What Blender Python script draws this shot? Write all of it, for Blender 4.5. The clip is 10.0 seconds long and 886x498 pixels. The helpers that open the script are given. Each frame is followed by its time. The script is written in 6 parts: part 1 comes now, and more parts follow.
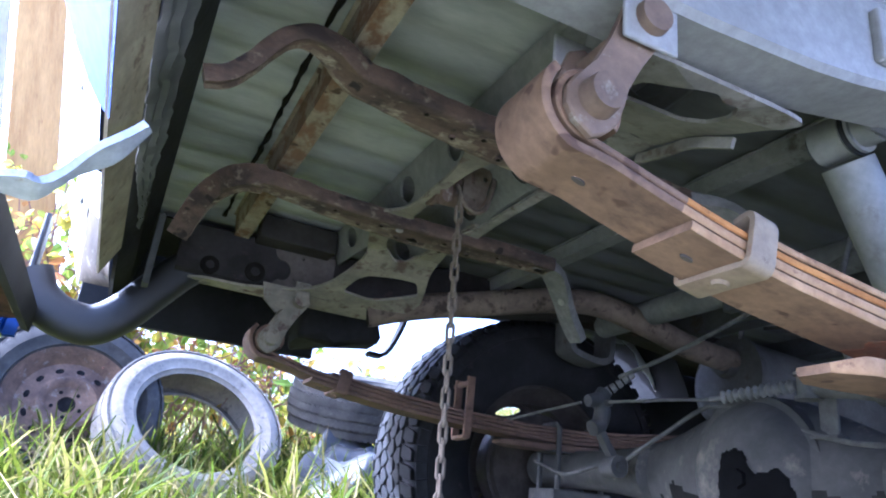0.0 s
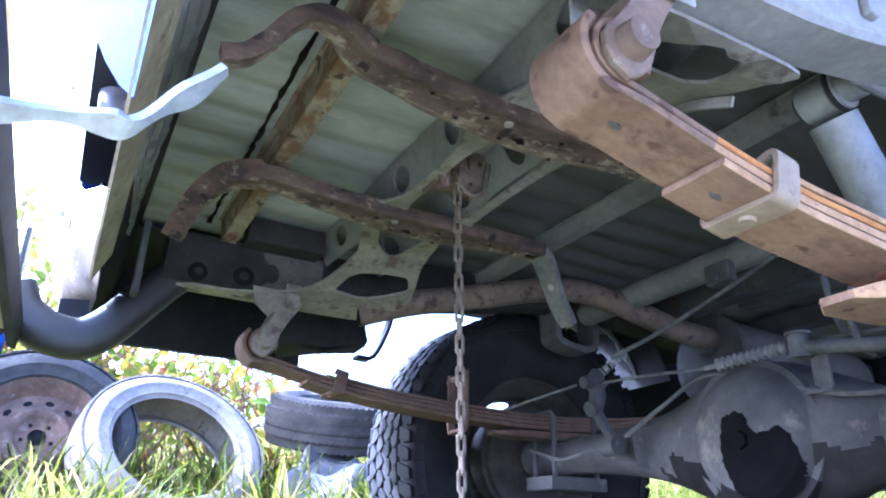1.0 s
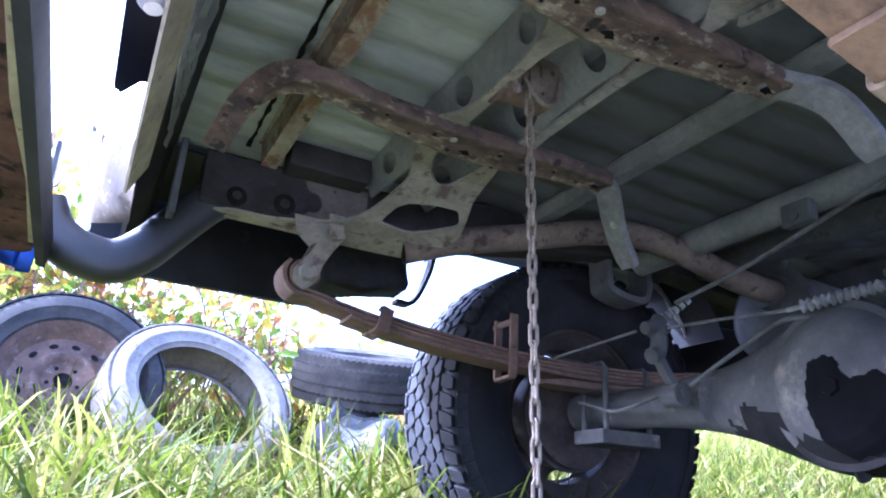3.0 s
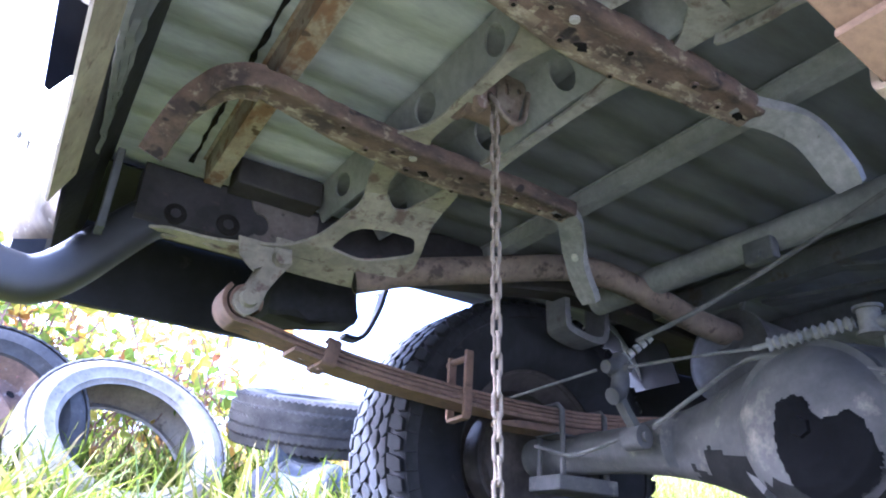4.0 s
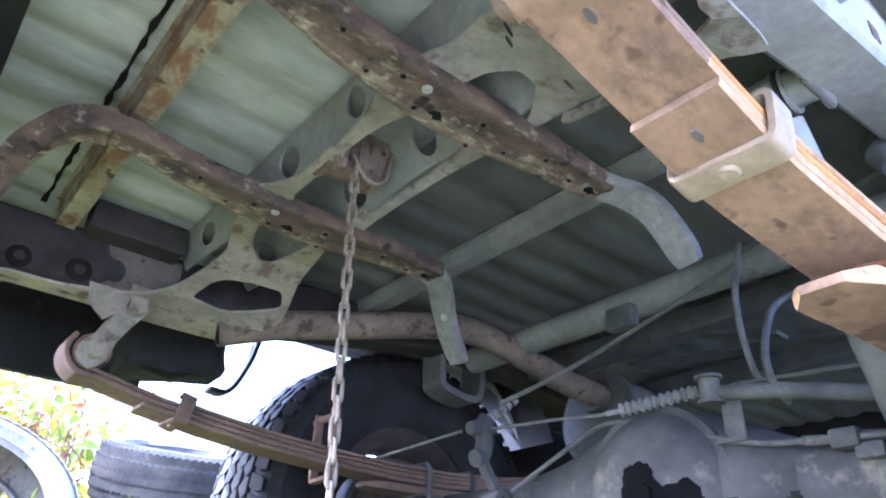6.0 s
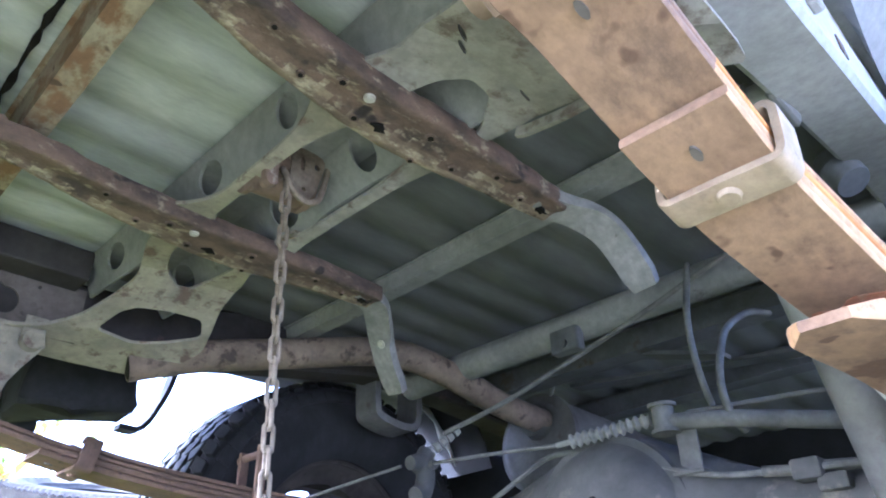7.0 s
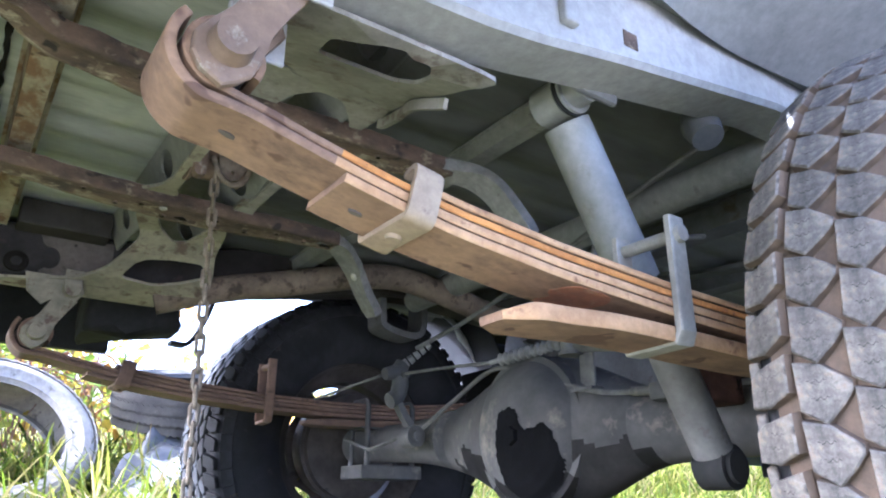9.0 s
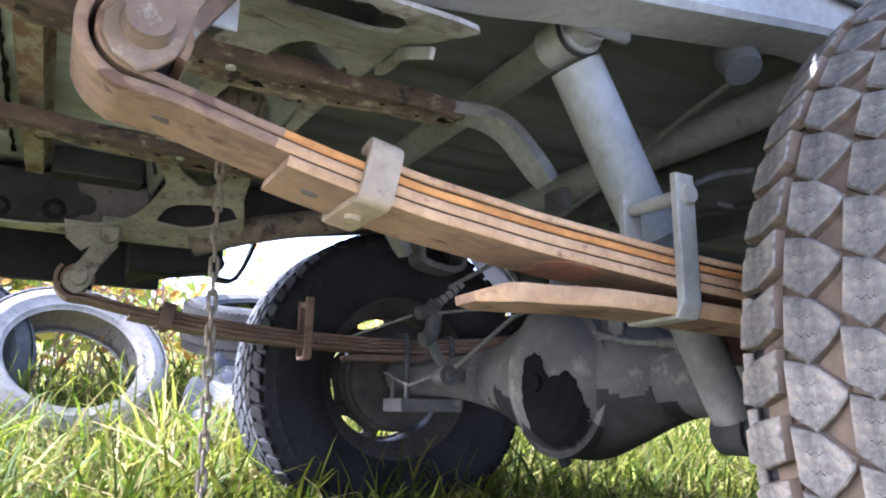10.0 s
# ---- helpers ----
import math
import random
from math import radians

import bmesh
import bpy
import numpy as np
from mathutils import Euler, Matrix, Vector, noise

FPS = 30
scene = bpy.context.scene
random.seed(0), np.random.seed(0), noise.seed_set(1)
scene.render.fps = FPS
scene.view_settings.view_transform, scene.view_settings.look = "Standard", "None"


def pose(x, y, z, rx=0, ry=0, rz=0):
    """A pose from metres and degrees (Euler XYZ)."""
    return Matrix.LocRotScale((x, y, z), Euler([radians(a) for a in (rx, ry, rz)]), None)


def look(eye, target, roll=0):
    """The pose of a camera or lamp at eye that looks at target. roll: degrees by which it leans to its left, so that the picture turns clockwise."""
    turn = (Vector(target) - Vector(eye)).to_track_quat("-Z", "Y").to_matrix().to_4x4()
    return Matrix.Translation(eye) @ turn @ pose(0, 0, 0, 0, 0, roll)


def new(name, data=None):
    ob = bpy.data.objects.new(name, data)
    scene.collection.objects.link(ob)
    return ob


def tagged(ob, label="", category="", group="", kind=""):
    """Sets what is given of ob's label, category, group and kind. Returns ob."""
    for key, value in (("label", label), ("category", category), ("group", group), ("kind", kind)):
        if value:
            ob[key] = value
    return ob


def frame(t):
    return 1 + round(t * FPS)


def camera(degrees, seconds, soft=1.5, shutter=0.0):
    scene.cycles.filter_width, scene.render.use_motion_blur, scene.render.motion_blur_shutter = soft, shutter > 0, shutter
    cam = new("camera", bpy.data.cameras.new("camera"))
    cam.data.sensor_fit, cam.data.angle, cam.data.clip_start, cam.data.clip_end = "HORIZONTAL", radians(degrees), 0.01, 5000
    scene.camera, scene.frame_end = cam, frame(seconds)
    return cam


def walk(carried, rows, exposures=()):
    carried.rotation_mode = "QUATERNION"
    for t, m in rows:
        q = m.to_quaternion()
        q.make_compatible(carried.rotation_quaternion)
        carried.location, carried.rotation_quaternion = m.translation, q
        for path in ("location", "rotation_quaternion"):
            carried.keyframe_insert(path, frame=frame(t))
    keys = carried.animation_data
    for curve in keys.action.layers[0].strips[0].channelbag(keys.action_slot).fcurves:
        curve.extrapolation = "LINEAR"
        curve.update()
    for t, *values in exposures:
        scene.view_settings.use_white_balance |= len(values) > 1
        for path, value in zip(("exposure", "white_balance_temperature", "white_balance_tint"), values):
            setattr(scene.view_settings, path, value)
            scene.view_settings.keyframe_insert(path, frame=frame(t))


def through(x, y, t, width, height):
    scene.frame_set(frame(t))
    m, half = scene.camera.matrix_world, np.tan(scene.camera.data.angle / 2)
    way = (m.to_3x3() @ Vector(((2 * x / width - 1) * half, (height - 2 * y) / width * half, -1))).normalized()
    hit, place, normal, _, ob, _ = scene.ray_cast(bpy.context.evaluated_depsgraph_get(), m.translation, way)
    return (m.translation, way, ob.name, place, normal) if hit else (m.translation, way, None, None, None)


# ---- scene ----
cam = camera(64.8, 10.0, 2.0)
PATH = [
    (0, (-0.007, 0.021, 0.266), (0.752, 1.732, 0.970), 6.3),
    (0.5, (-0.028, 0.047, 0.233), (0.763, 1.717, 0.999), 4.7),
    (1, (-0.066, 0.060, 0.206), (0.801, 1.692, 0.972), 1.4),
    (1.2, (-0.086, 0.075, 0.182), (0.795, 1.709, 0.927), 0.5),
    (1.5, (-0.108, 0.085, 0.159), (0.764, 1.760, 0.818), 0.6),
    (1.8, (-0.114, 0.085, 0.141), (0.751, 1.801, 0.702), 1.3),
    (2, (-0.117, 0.084, 0.144), (0.727, 1.795, 0.746), 2.1),
    (2.2, (-0.115, 0.085, 0.140), (0.684, 1.793, 0.807), 2.7),
    (3.3, (-0.043, 0.267, 0.165), (0.831, 1.912, 0.894), 3.7),
    (3.5, (-0.033, 0.297, 0.164), (0.868, 1.906, 0.940), 3.6),
    (4, (-0.039, 0.272, 0.156), (0.893, 1.833, 0.989), 3.3),
    (4.5, (-0.040, 0.243, 0.164), (0.916, 1.765, 1.040), 3.0),
    (5, (-0.026, 0.234, 0.176), (0.969, 1.712, 1.084), 2.6),
    (5.5, (-0.008, 0.222, 0.163), (1.041, 1.642, 1.104), 2.2),
    (5.7, (0.001, 0.214, 0.164), (1.070, 1.615, 1.110), 2.3),
    (6.8, (0.044, 0.299, 0.230), (1.249, 1.534, 1.240), -0.4),
    (7, (0.042, 0.292, 0.228), (1.284, 1.498, 1.228), -1.5),
    (7.5, (0.051, 0.271, 0.246), (1.384, 1.419, 1.198), -3.2),
    (8, (0.081, 0.216, 0.256), (1.448, 1.370, 1.150), -3.9),
    (8.5, (0.104, 0.091, 0.277), (1.373, 1.433, 1.045), -3.0),
    (8.7, (0.112, 0.030, 0.273), (1.305, 1.458, 1.005), -2.0),
    (9, (0.142, -0.040, 0.259), (1.225, 1.494, 0.946), 0.0),
    (9.3, (0.174, -0.061, 0.266), (1.151, 1.565, 0.902), 3.4),
    (9.5, (0.191, -0.073, 0.258), (1.109, 1.607, 0.838), 4.7),
    (9.7, (0.207, -0.076, 0.267), (1.104, 1.633, 0.788), 4.2),
    (10, (0.225, -0.064, 0.322), (1.172, 1.641, 0.766), 0.7),
]
walk(cam, [(t, look(eye, target, roll)) for t, eye, target, roll in PATH],
     exposures=[(0.0, 2.96, 4400, 22), (0.5, 3.32, 4350, 22), (1.5, 3.47, 4300, 24), (2.2, 3.26, 4250, 25), (3.5, 3.29, 4400, 28), (4.0, 3.82, 4450, 26), (4.5, 3.94, 4450, 24), (5.0, 3.99, 4400, 23), (7.2, 4.19, 4450, 20), (8.0, 4.04, 4500, 18), (8.6, 3.71, 4650, 18), (10.0, 3.31, 4950, 19)])

# ---- light ----
SUN_AZ, SUN_EL = 150.0, 36.0      # degrees: where the sun stands, from +x towards +y, and its height
world = bpy.data.worlds.new("sky")
scene.world = world
world.use_nodes = True
wn = world.node_tree
sky = wn.nodes.new("ShaderNodeTexSky")
sky.sky_type, sky.sun_disc = "NISHITA", False
sky.air_density, sky.dust_density, sky.ozone_density = 0.7, 7.0, 0.3
sky.sun_elevation, sky.sun_rotation = radians(SUN_EL), radians(90 - SUN_AZ)
haze = wn.nodes.new("ShaderNodeHueSaturation")      # a milky autumn sky
haze.inputs["Saturation"].default_value, haze.inputs["Value"].default_value = 0.9, 1.5
wn.links.new(sky.outputs[0], haze.inputs["Color"])
wn.links.new(haze.outputs[0], wn.nodes["Background"].inputs[0])
wn.nodes["Background"].inputs[1].default_value = 0.15
sun_way = Vector((math.cos(radians(SUN_AZ)) * math.cos(radians(SUN_EL)), math.sin(radians(SUN_AZ)) * math.cos(radians(SUN_EL)), math.sin(radians(SUN_EL))))
sun = new("sun", bpy.data.lights.new("sun", "SUN"))
sun.data.energy, sun.data.angle, sun.data.color = 5.0, radians(0.6), (1.0, 0.95, 0.87)
sun.matrix_world = look(sun_way * 20, (0, 0, 0))


# ---- materials ----
def ramp(nt, fac, stops):
    node = nt.nodes.new("ShaderNodeValToRGB")
    el = node.color_ramp.elements
    while len(el) < len(stops):
        el.new(0.5)
    for e, (pos, col) in zip(el, stops):
        e.position, e.color = pos, (*col, 1)
    nt.links.new(fac, node.inputs[0])
    return node.outputs[0]


def noise_tex(nt, scale, detail=4.0, rough=0.6, stretch=(1, 1, 1)):
    tc = nt.nodes.new("ShaderNodeTexCoord")
    mp = nt.nodes.new("ShaderNodeMapping")
    mp.inputs["Scale"].default_value = stretch
    nz = nt.nodes.new("ShaderNodeTexNoise")
    nz.inputs["Scale"].default_value, nz.inputs["Detail"].default_value, nz.inputs["Roughness"].default_value = scale, detail, rough
    nt.links.new(tc.outputs["Object"], mp.inputs[0])
    nt.links.new(mp.outputs[0], nz.inputs["Vector"])
    return nz.outputs["Fac"]


def mix(nt, fac, a, b, how="MIX"):
    node = nt.nodes.new("ShaderNodeMix")
    node.data_type, node.blend_type = "RGBA", how
    for sock, v in ((node.inputs[0], fac), (node.inputs[6], a), (node.inputs[7], b)):
        if isinstance(v, (int, float)):
            sock.default_value = v
        elif isinstance(v, tuple):
            sock.default_value = (*v, 1)
        else:
            nt.links.new(v, sock)
    return node.outputs[2]


def surface(name, light, dark, patch=None, big=5.0, fine=60.0, cover=0.55, rough=0.75, metal=0.0, bump=0.25, stretch=(1, 1, 1), spots=None, vary=0.0, soft=0.09, gloss=0.5):
    """Two tones broken by large noise, patches of a third tone, fine grain and relief; spots: small dark marks; vary: change from piece to piece."""
    m = bpy.data.materials.new(name)
    m.use_nodes = True
    nt = m.node_tree
    bs = nt.nodes["Principled BSDF"]
    large = noise_tex(nt, big, 5, 0.62, stretch)
    grain = noise_tex(nt, fine, 4, 0.7, stretch)
    col = ramp(nt, large, [(0.36, dark), (0.62, light)])
    if patch:
        mask = ramp(nt, noise_tex(nt, big * 2.3, 6, 0.68, stretch), [(cover, (0, 0, 0)), (cover + soft, (1, 1, 1))])
        col = mix(nt, mask, col, patch)
    col = mix(nt, 0.55, col, ramp(nt, grain, [(0.3, (0.45, 0.45, 0.45)), (0.7, (1, 1, 1))]), "MULTIPLY")
    if spots:
        mask = ramp(nt, noise_tex(nt, 28, 2, 0.5), [(0.64, (0, 0, 0)), (0.68, (1, 1, 1))])
        col = mix(nt, mask, col, spots)
    if vary:
        info = nt.nodes.new("ShaderNodeObjectInfo")
        col = mix(nt, vary, col, ramp(nt, info.outputs["Random"], [(0.0, (0.3, 0.3, 0.3)), (1.0, (1, 1, 1))]), "MULTIPLY")
    nt.links.new(col, bs.inputs["Base Color"])
    bs.inputs["Roughness"].default_value, bs.inputs["Metallic"].default_value = rough, metal
    bs.inputs["Specular IOR Level"].default_value = gloss
    rr = nt.nodes.new("ShaderNodeMapRange")
    rr.inputs[3].default_value, rr.inputs[4].default_value = max(0.05, rough - 0.15), min(1, rough + 0.15)
    nt.links.new(grain, rr.inputs[0])
    nt.links.new(rr.outputs[0], bs.inputs["Roughness"])
    if bump:
        both = mix(nt, 0.5, large, grain)
        bp = nt.nodes.new("ShaderNodeBump")
        bp.inputs["Strength"].default_value, bp.inputs["Distance"].default_value = bump, 0.004
        nt.links.new(both, bp.inputs["Height"])
        nt.links.new(bp.outputs[0], bs.inputs["Normal"])
    return m


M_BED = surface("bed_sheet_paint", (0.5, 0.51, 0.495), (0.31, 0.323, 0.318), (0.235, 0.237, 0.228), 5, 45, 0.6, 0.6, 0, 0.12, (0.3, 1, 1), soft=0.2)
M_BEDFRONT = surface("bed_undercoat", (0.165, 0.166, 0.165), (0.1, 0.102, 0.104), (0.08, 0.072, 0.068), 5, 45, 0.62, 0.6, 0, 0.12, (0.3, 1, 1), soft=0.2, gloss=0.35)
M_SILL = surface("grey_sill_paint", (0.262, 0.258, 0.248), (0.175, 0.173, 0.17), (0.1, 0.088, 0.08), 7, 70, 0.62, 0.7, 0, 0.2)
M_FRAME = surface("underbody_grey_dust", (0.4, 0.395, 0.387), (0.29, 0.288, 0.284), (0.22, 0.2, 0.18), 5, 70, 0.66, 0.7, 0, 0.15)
# deeper underbody parts: their shade is put into a darker, dirty tone
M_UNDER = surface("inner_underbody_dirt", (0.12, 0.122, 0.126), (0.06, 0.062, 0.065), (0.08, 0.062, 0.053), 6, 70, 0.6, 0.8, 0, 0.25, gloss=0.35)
M_RUSTBEAM = surface("scaled_rust", (0.15, 0.1, 0.07), (0.052, 0.036, 0.03), (0.3, 0.25, 0.17), 30, 220, 0.57, 0.88, 0, 1.0, (0.55, 1, 1), (0.02, 0.014, 0.012), soft=0.12)
M_PALERUST = surface("rust_under_cream_paint", (0.23, 0.175, 0.115), (0.085, 0.058, 0.044), (0.36, 0.31, 0.22), 30, 220, 0.52, 0.88, 0, 1.0, (0.55, 1, 1), (0.03, 0.02, 0.016), soft=0.12)
M_FLAKE = surface("flaking_cream_and_rust", (0.4, 0.35, 0.255), (0.27, 0.215, 0.15), (0.2, 0.115, 0.06), 10, 130, 0.49, 0.85, 0, 0.6, (1, 0.6, 1), (0.07, 0.042, 0.026), soft=0.1)
M_PLATE = surface("faded_cream_steel", (0.34, 0.31, 0.235), (0.2, 0.18, 0.145), (0.13, 0.09, 0.07), 11, 80, 0.535, 0.8, 0, 0.4)
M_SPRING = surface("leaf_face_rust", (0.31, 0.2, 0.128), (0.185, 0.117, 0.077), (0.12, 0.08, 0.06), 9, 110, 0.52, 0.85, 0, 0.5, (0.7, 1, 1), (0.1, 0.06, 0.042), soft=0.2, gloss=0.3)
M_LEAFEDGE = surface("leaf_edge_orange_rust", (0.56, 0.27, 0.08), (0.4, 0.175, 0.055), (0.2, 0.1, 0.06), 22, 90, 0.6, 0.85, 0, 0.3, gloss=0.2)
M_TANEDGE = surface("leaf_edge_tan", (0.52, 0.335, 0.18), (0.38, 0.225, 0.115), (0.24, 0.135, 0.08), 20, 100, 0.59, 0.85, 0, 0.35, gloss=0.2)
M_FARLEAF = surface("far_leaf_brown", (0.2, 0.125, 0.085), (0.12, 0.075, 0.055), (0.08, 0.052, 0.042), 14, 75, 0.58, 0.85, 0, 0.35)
M_SHACKLE = surface("shackle_brown_rust", (0.24, 0.168, 0.118), (0.14, 0.096, 0.07), (0.32, 0.28, 0.23), 16, 80, 0.6, 0.8, 0, 0.4)
M_CLIP = surface("clip_tan_rust", (0.36, 0.285, 0.19), (0.24, 0.175, 0.115), (0.16, 0.105, 0.075), 18, 80, 0.6, 0.75, 0, 0.3)
M_NEARPLATE = surface("grey_dusty_gusset", (0.33, 0.31, 0.275), (0.2, 0.185, 0.165), (0.15, 0.115, 0.095), 9, 80, 0.55, 0.8, 0, 0.35)
M_CLAMP = surface("clamp_grey_steel", (0.36, 0.345, 0.305), (0.25, 0.235, 0.205), (0.2, 0.16, 0.125), 16, 80, 0.64, 0.65, 0.1, 0.25)
M_AXLE = surface("axle_dusty_steel", (0.115, 0.112, 0.108), (0.05, 0.05, 0.051), (0.27, 0.24, 0.195), 5, 60, 0.55, 0.8, 0, 0.3, soft=0.16)
M_OILY = surface("oily_black_film", (0.034, 0.032, 0.031), (0.016, 0.016, 0.016), (0.06, 0.053, 0.047), 9, 70, 0.62, 0.75, 0, 0.25, gloss=0.15)
M_OIL = surface("wet_oil_stain", (0.01, 0.01, 0.011), (0.006, 0.006, 0.007), None, 8, 60, 0.6, 0.85, 0, 0.15, gloss=0.06)
M_RAILPLATE = surface("brown_grey_rail_plate", (0.15, 0.128, 0.112), (0.085, 0.072, 0.064), (0.055, 0.042, 0.038), 12, 80, 0.56, 0.8, 0, 0.4, gloss=0.3)
M_PIPE = surface("exhaust_brown_rust", (0.215, 0.165, 0.12), (0.11, 0.083, 0.064), (0.06, 0.042, 0.034), 12, 80, 0.55, 0.85, 0, 0.5)
M_MUFFLER = surface("muffler_dull_steel", (0.17, 0.165, 0.16), (0.1, 0.097, 0.095), (0.07, 0.055, 0.05), 8, 80, 0.6, 0.7, 0.2, 0.25)
M_SHOCK = surface("shock_grey_paint", (0.31, 0.31, 0.295), (0.23, 0.232, 0.225), (0.17, 0.155, 0.14), 6, 60, 0.64, 0.55, 0, 0.12)
M_BLACK = surface("black_rubber_part", (0.035, 0.035, 0.035), (0.02, 0.02, 0.02), None, 10, 60, 0.6, 0.8, 0, 0.2, gloss=0.18)
M_NEARBLACK = surface("black_frame_paint", (0.024, 0.024, 0.026), (0.012, 0.012, 0.013), (0.04, 0.036, 0.033), 6, 70, 0.64, 0.6, 0, 0.2, gloss=0.18)
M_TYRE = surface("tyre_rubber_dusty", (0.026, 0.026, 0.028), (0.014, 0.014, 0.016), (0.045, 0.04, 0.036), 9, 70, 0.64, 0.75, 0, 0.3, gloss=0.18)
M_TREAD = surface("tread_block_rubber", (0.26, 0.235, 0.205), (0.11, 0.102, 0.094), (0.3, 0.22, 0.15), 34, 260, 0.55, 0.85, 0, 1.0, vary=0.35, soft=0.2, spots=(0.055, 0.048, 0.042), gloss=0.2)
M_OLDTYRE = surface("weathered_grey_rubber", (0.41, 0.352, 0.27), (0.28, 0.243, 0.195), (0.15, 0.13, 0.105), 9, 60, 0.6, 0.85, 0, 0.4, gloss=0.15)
# far wheel's tread: rubber darkened in place of shade
M_FARTREAD = surface("worn_dark_rubber", (0.018, 0.018, 0.019), (0.01, 0.01, 0.011), None, 9, 70, 0.6, 0.8, 0, 0.3, gloss=0.18)
M_DULLTYRE = surface("dull_grey_rubber", (0.085, 0.077, 0.065), (0.043, 0.04, 0.035), (0.115, 0.103, 0.086), 8, 80, 0.62, 0.85, 0, 0.4, gloss=0.2)
M_RIM = surface("steel_wheel_brown", (0.105, 0.09, 0.08), (0.055, 0.048, 0.044), (0.035, 0.03, 0.03), 9, 70, 0.6, 0.65, 0.2, 0.3, gloss=0.18)
M_RIMRUST = surface("wheel_rim_rust", (0.21, 0.135, 0.088), (0.1, 0.066, 0.048), (0.26, 0.22, 0.185), 14, 70, 0.58, 0.75, 0.1, 0.4, gloss=0.2)
M_CHAIN = surface("rusty_chain_steel", (0.26, 0.215, 0.16), (0.15, 0.115, 0.08), (0.13, 0.085, 0.06), 30, 120, 0.58, 0.7, 0.3, 0.35)
M_CABLE = surface("dusty_cable_sleeve", (0.17, 0.166, 0.156), (0.095, 0.093, 0.09), None, 20, 90, 0.6, 0.75, 0, 0.15, gloss=0.25)
M_BOOT = surface("dusty_ribbed_rubber", (0.28, 0.272, 0.256), (0.18, 0.178, 0.17), None, 20, 90, 0.6, 0.85, 0, 0.2, gloss=0.25)
M_BUMPER = surface("pale_painted_bumper", (0.82, 0.81, 0.78), (0.7, 0.69, 0.64), (0.45, 0.41, 0.33), 7, 60, 0.68, 0.35, 0.2, 0.15)
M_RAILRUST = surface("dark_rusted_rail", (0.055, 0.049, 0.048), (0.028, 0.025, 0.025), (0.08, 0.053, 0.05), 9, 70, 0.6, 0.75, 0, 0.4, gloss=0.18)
M_DUST = surface("brown_dust_in_grooves", (0.15, 0.11, 0.078), (0.075, 0.058, 0.045), (0.25, 0.185, 0.125), 14, 70, 0.64, 0.95, 0, 0.4, gloss=0.2)
M_LIP = surface("scuffed_cream_lip", (0.46, 0.405, 0.275), (0.31, 0.265, 0.18), (0.2, 0.15, 0.1), 22, 70, 0.57, 0.7, 0, 0.5, (1, 0.5, 1))
M_RUSTPANEL = surface("rusted_panel_back", (0.145, 0.078, 0.062), (0.062, 0.036, 0.03), (0.016, 0.013, 0.013), 12, 80, 0.54, 0.9, 0, 0.5, (0.9, 0.7, 1), (0.02, 0.015, 0.014), gloss=0.12)
M_BLUE = surface("blue_body_paint", (0.014, 0.045, 0.21), (0.011, 0.036, 0.17), (0.05, 0.08, 0.22), 5, 60, 0.7, 0.7, 0, 0.05, gloss=0.1)
M_ALU = surface("bent_bright_strip", (0.6, 0.62, 0.66), (0.45, 0.47, 0.52), (0.35, 0.27, 0.2), 20, 80, 0.64, 0.4, 0.5, 0.25)
M_BOLT = surface("bright_bolt_head", (0.62, 0.6, 0.56), (0.45, 0.42, 0.38), None, 40, 120, 0.6, 0.5, 0.4, 0.2)
# near-black fill; many holes are solid discs painted dark as if unlit
M_HOLE = surface("dark_hole_lining", (0.02, 0.018, 0.017), (0.01, 0.009, 0.009), None, 20, 60, 0.6, 0.95, 0, 0.1, gloss=0.05)
M_WOOD = surface("weathered_plank", (0.56, 0.33, 0.105), (0.4, 0.21, 0.06), (0.26, 0.12, 0.045), 5, 50, 0.63, 0.8, 0, 0.35, (3, 3, 0.35))
M_TARP = surface("grey_plastic_sheet", (0.05, 0.05, 0.05), (0.016, 0.016, 0.017), None, 7, 60, 0.6, 0.36, 0, 0.3, gloss=0.35)
M_SOIL = surface("soil_and_thatch", (0.13, 0.127, 0.07), (0.085, 0.083, 0.047), (0.19, 0.175, 0.085), 3, 40, 0.6, 0.95, 0, 0.6, gloss=0.1)
M_BOUNCE = surface("pale_dry_gravel", (0.37, 0.355, 0.32), (0.26, 0.25, 0.225), (0.2, 0.2, 0.11), 6, 60, 0.6, 0.95, 0, 0.6)
M_ARM = surface("smooth_dusty_black_arm", (0.03, 0.03, 0.032), (0.017, 0.017, 0.018), None, 4, 60, 0.6, 0.5, 0, 0.1)
M_ARMGREY = surface("dusty_grey_arm_paint", (0.27, 0.262, 0.25), (0.17, 0.166, 0.16), (0.1, 0.085, 0.075), 10, 80, 0.62, 0.75, 0, 0.25)
M_SIDESHEET = surface("grey_side_sheet_paint", (0.235, 0.238, 0.24), (0.17, 0.173, 0.176), (0.14, 0.13, 0.12), 5, 70, 0.66, 0.75, 0, 0.12)
M_LOWSHOCK = surface("dirty_shock_body", (0.17, 0.166, 0.155), (0.1, 0.098, 0.094), (0.09, 0.07, 0.055), 10, 70, 0.6, 0.7, 0, 0.2)
M_REDRUST = surface("fresh_red_rust", (0.34, 0.135, 0.065), (0.22, 0.1, 0.06), (0.33, 0.23, 0.145), 26, 90, 0.56, 0.85, 0, 0.3, soft=0.15)
# bumper end: shadow put into the colour, with a few scuffs
M_ENDSHADE = surface("brown_scuffed_paint", (0.075, 0.06, 0.042), (0.036, 0.03, 0.023), (0.17, 0.155, 0.13), 16, 70, 0.6, 0.85, 0, 0.3, (1, 0.5, 1), gloss=0.06)
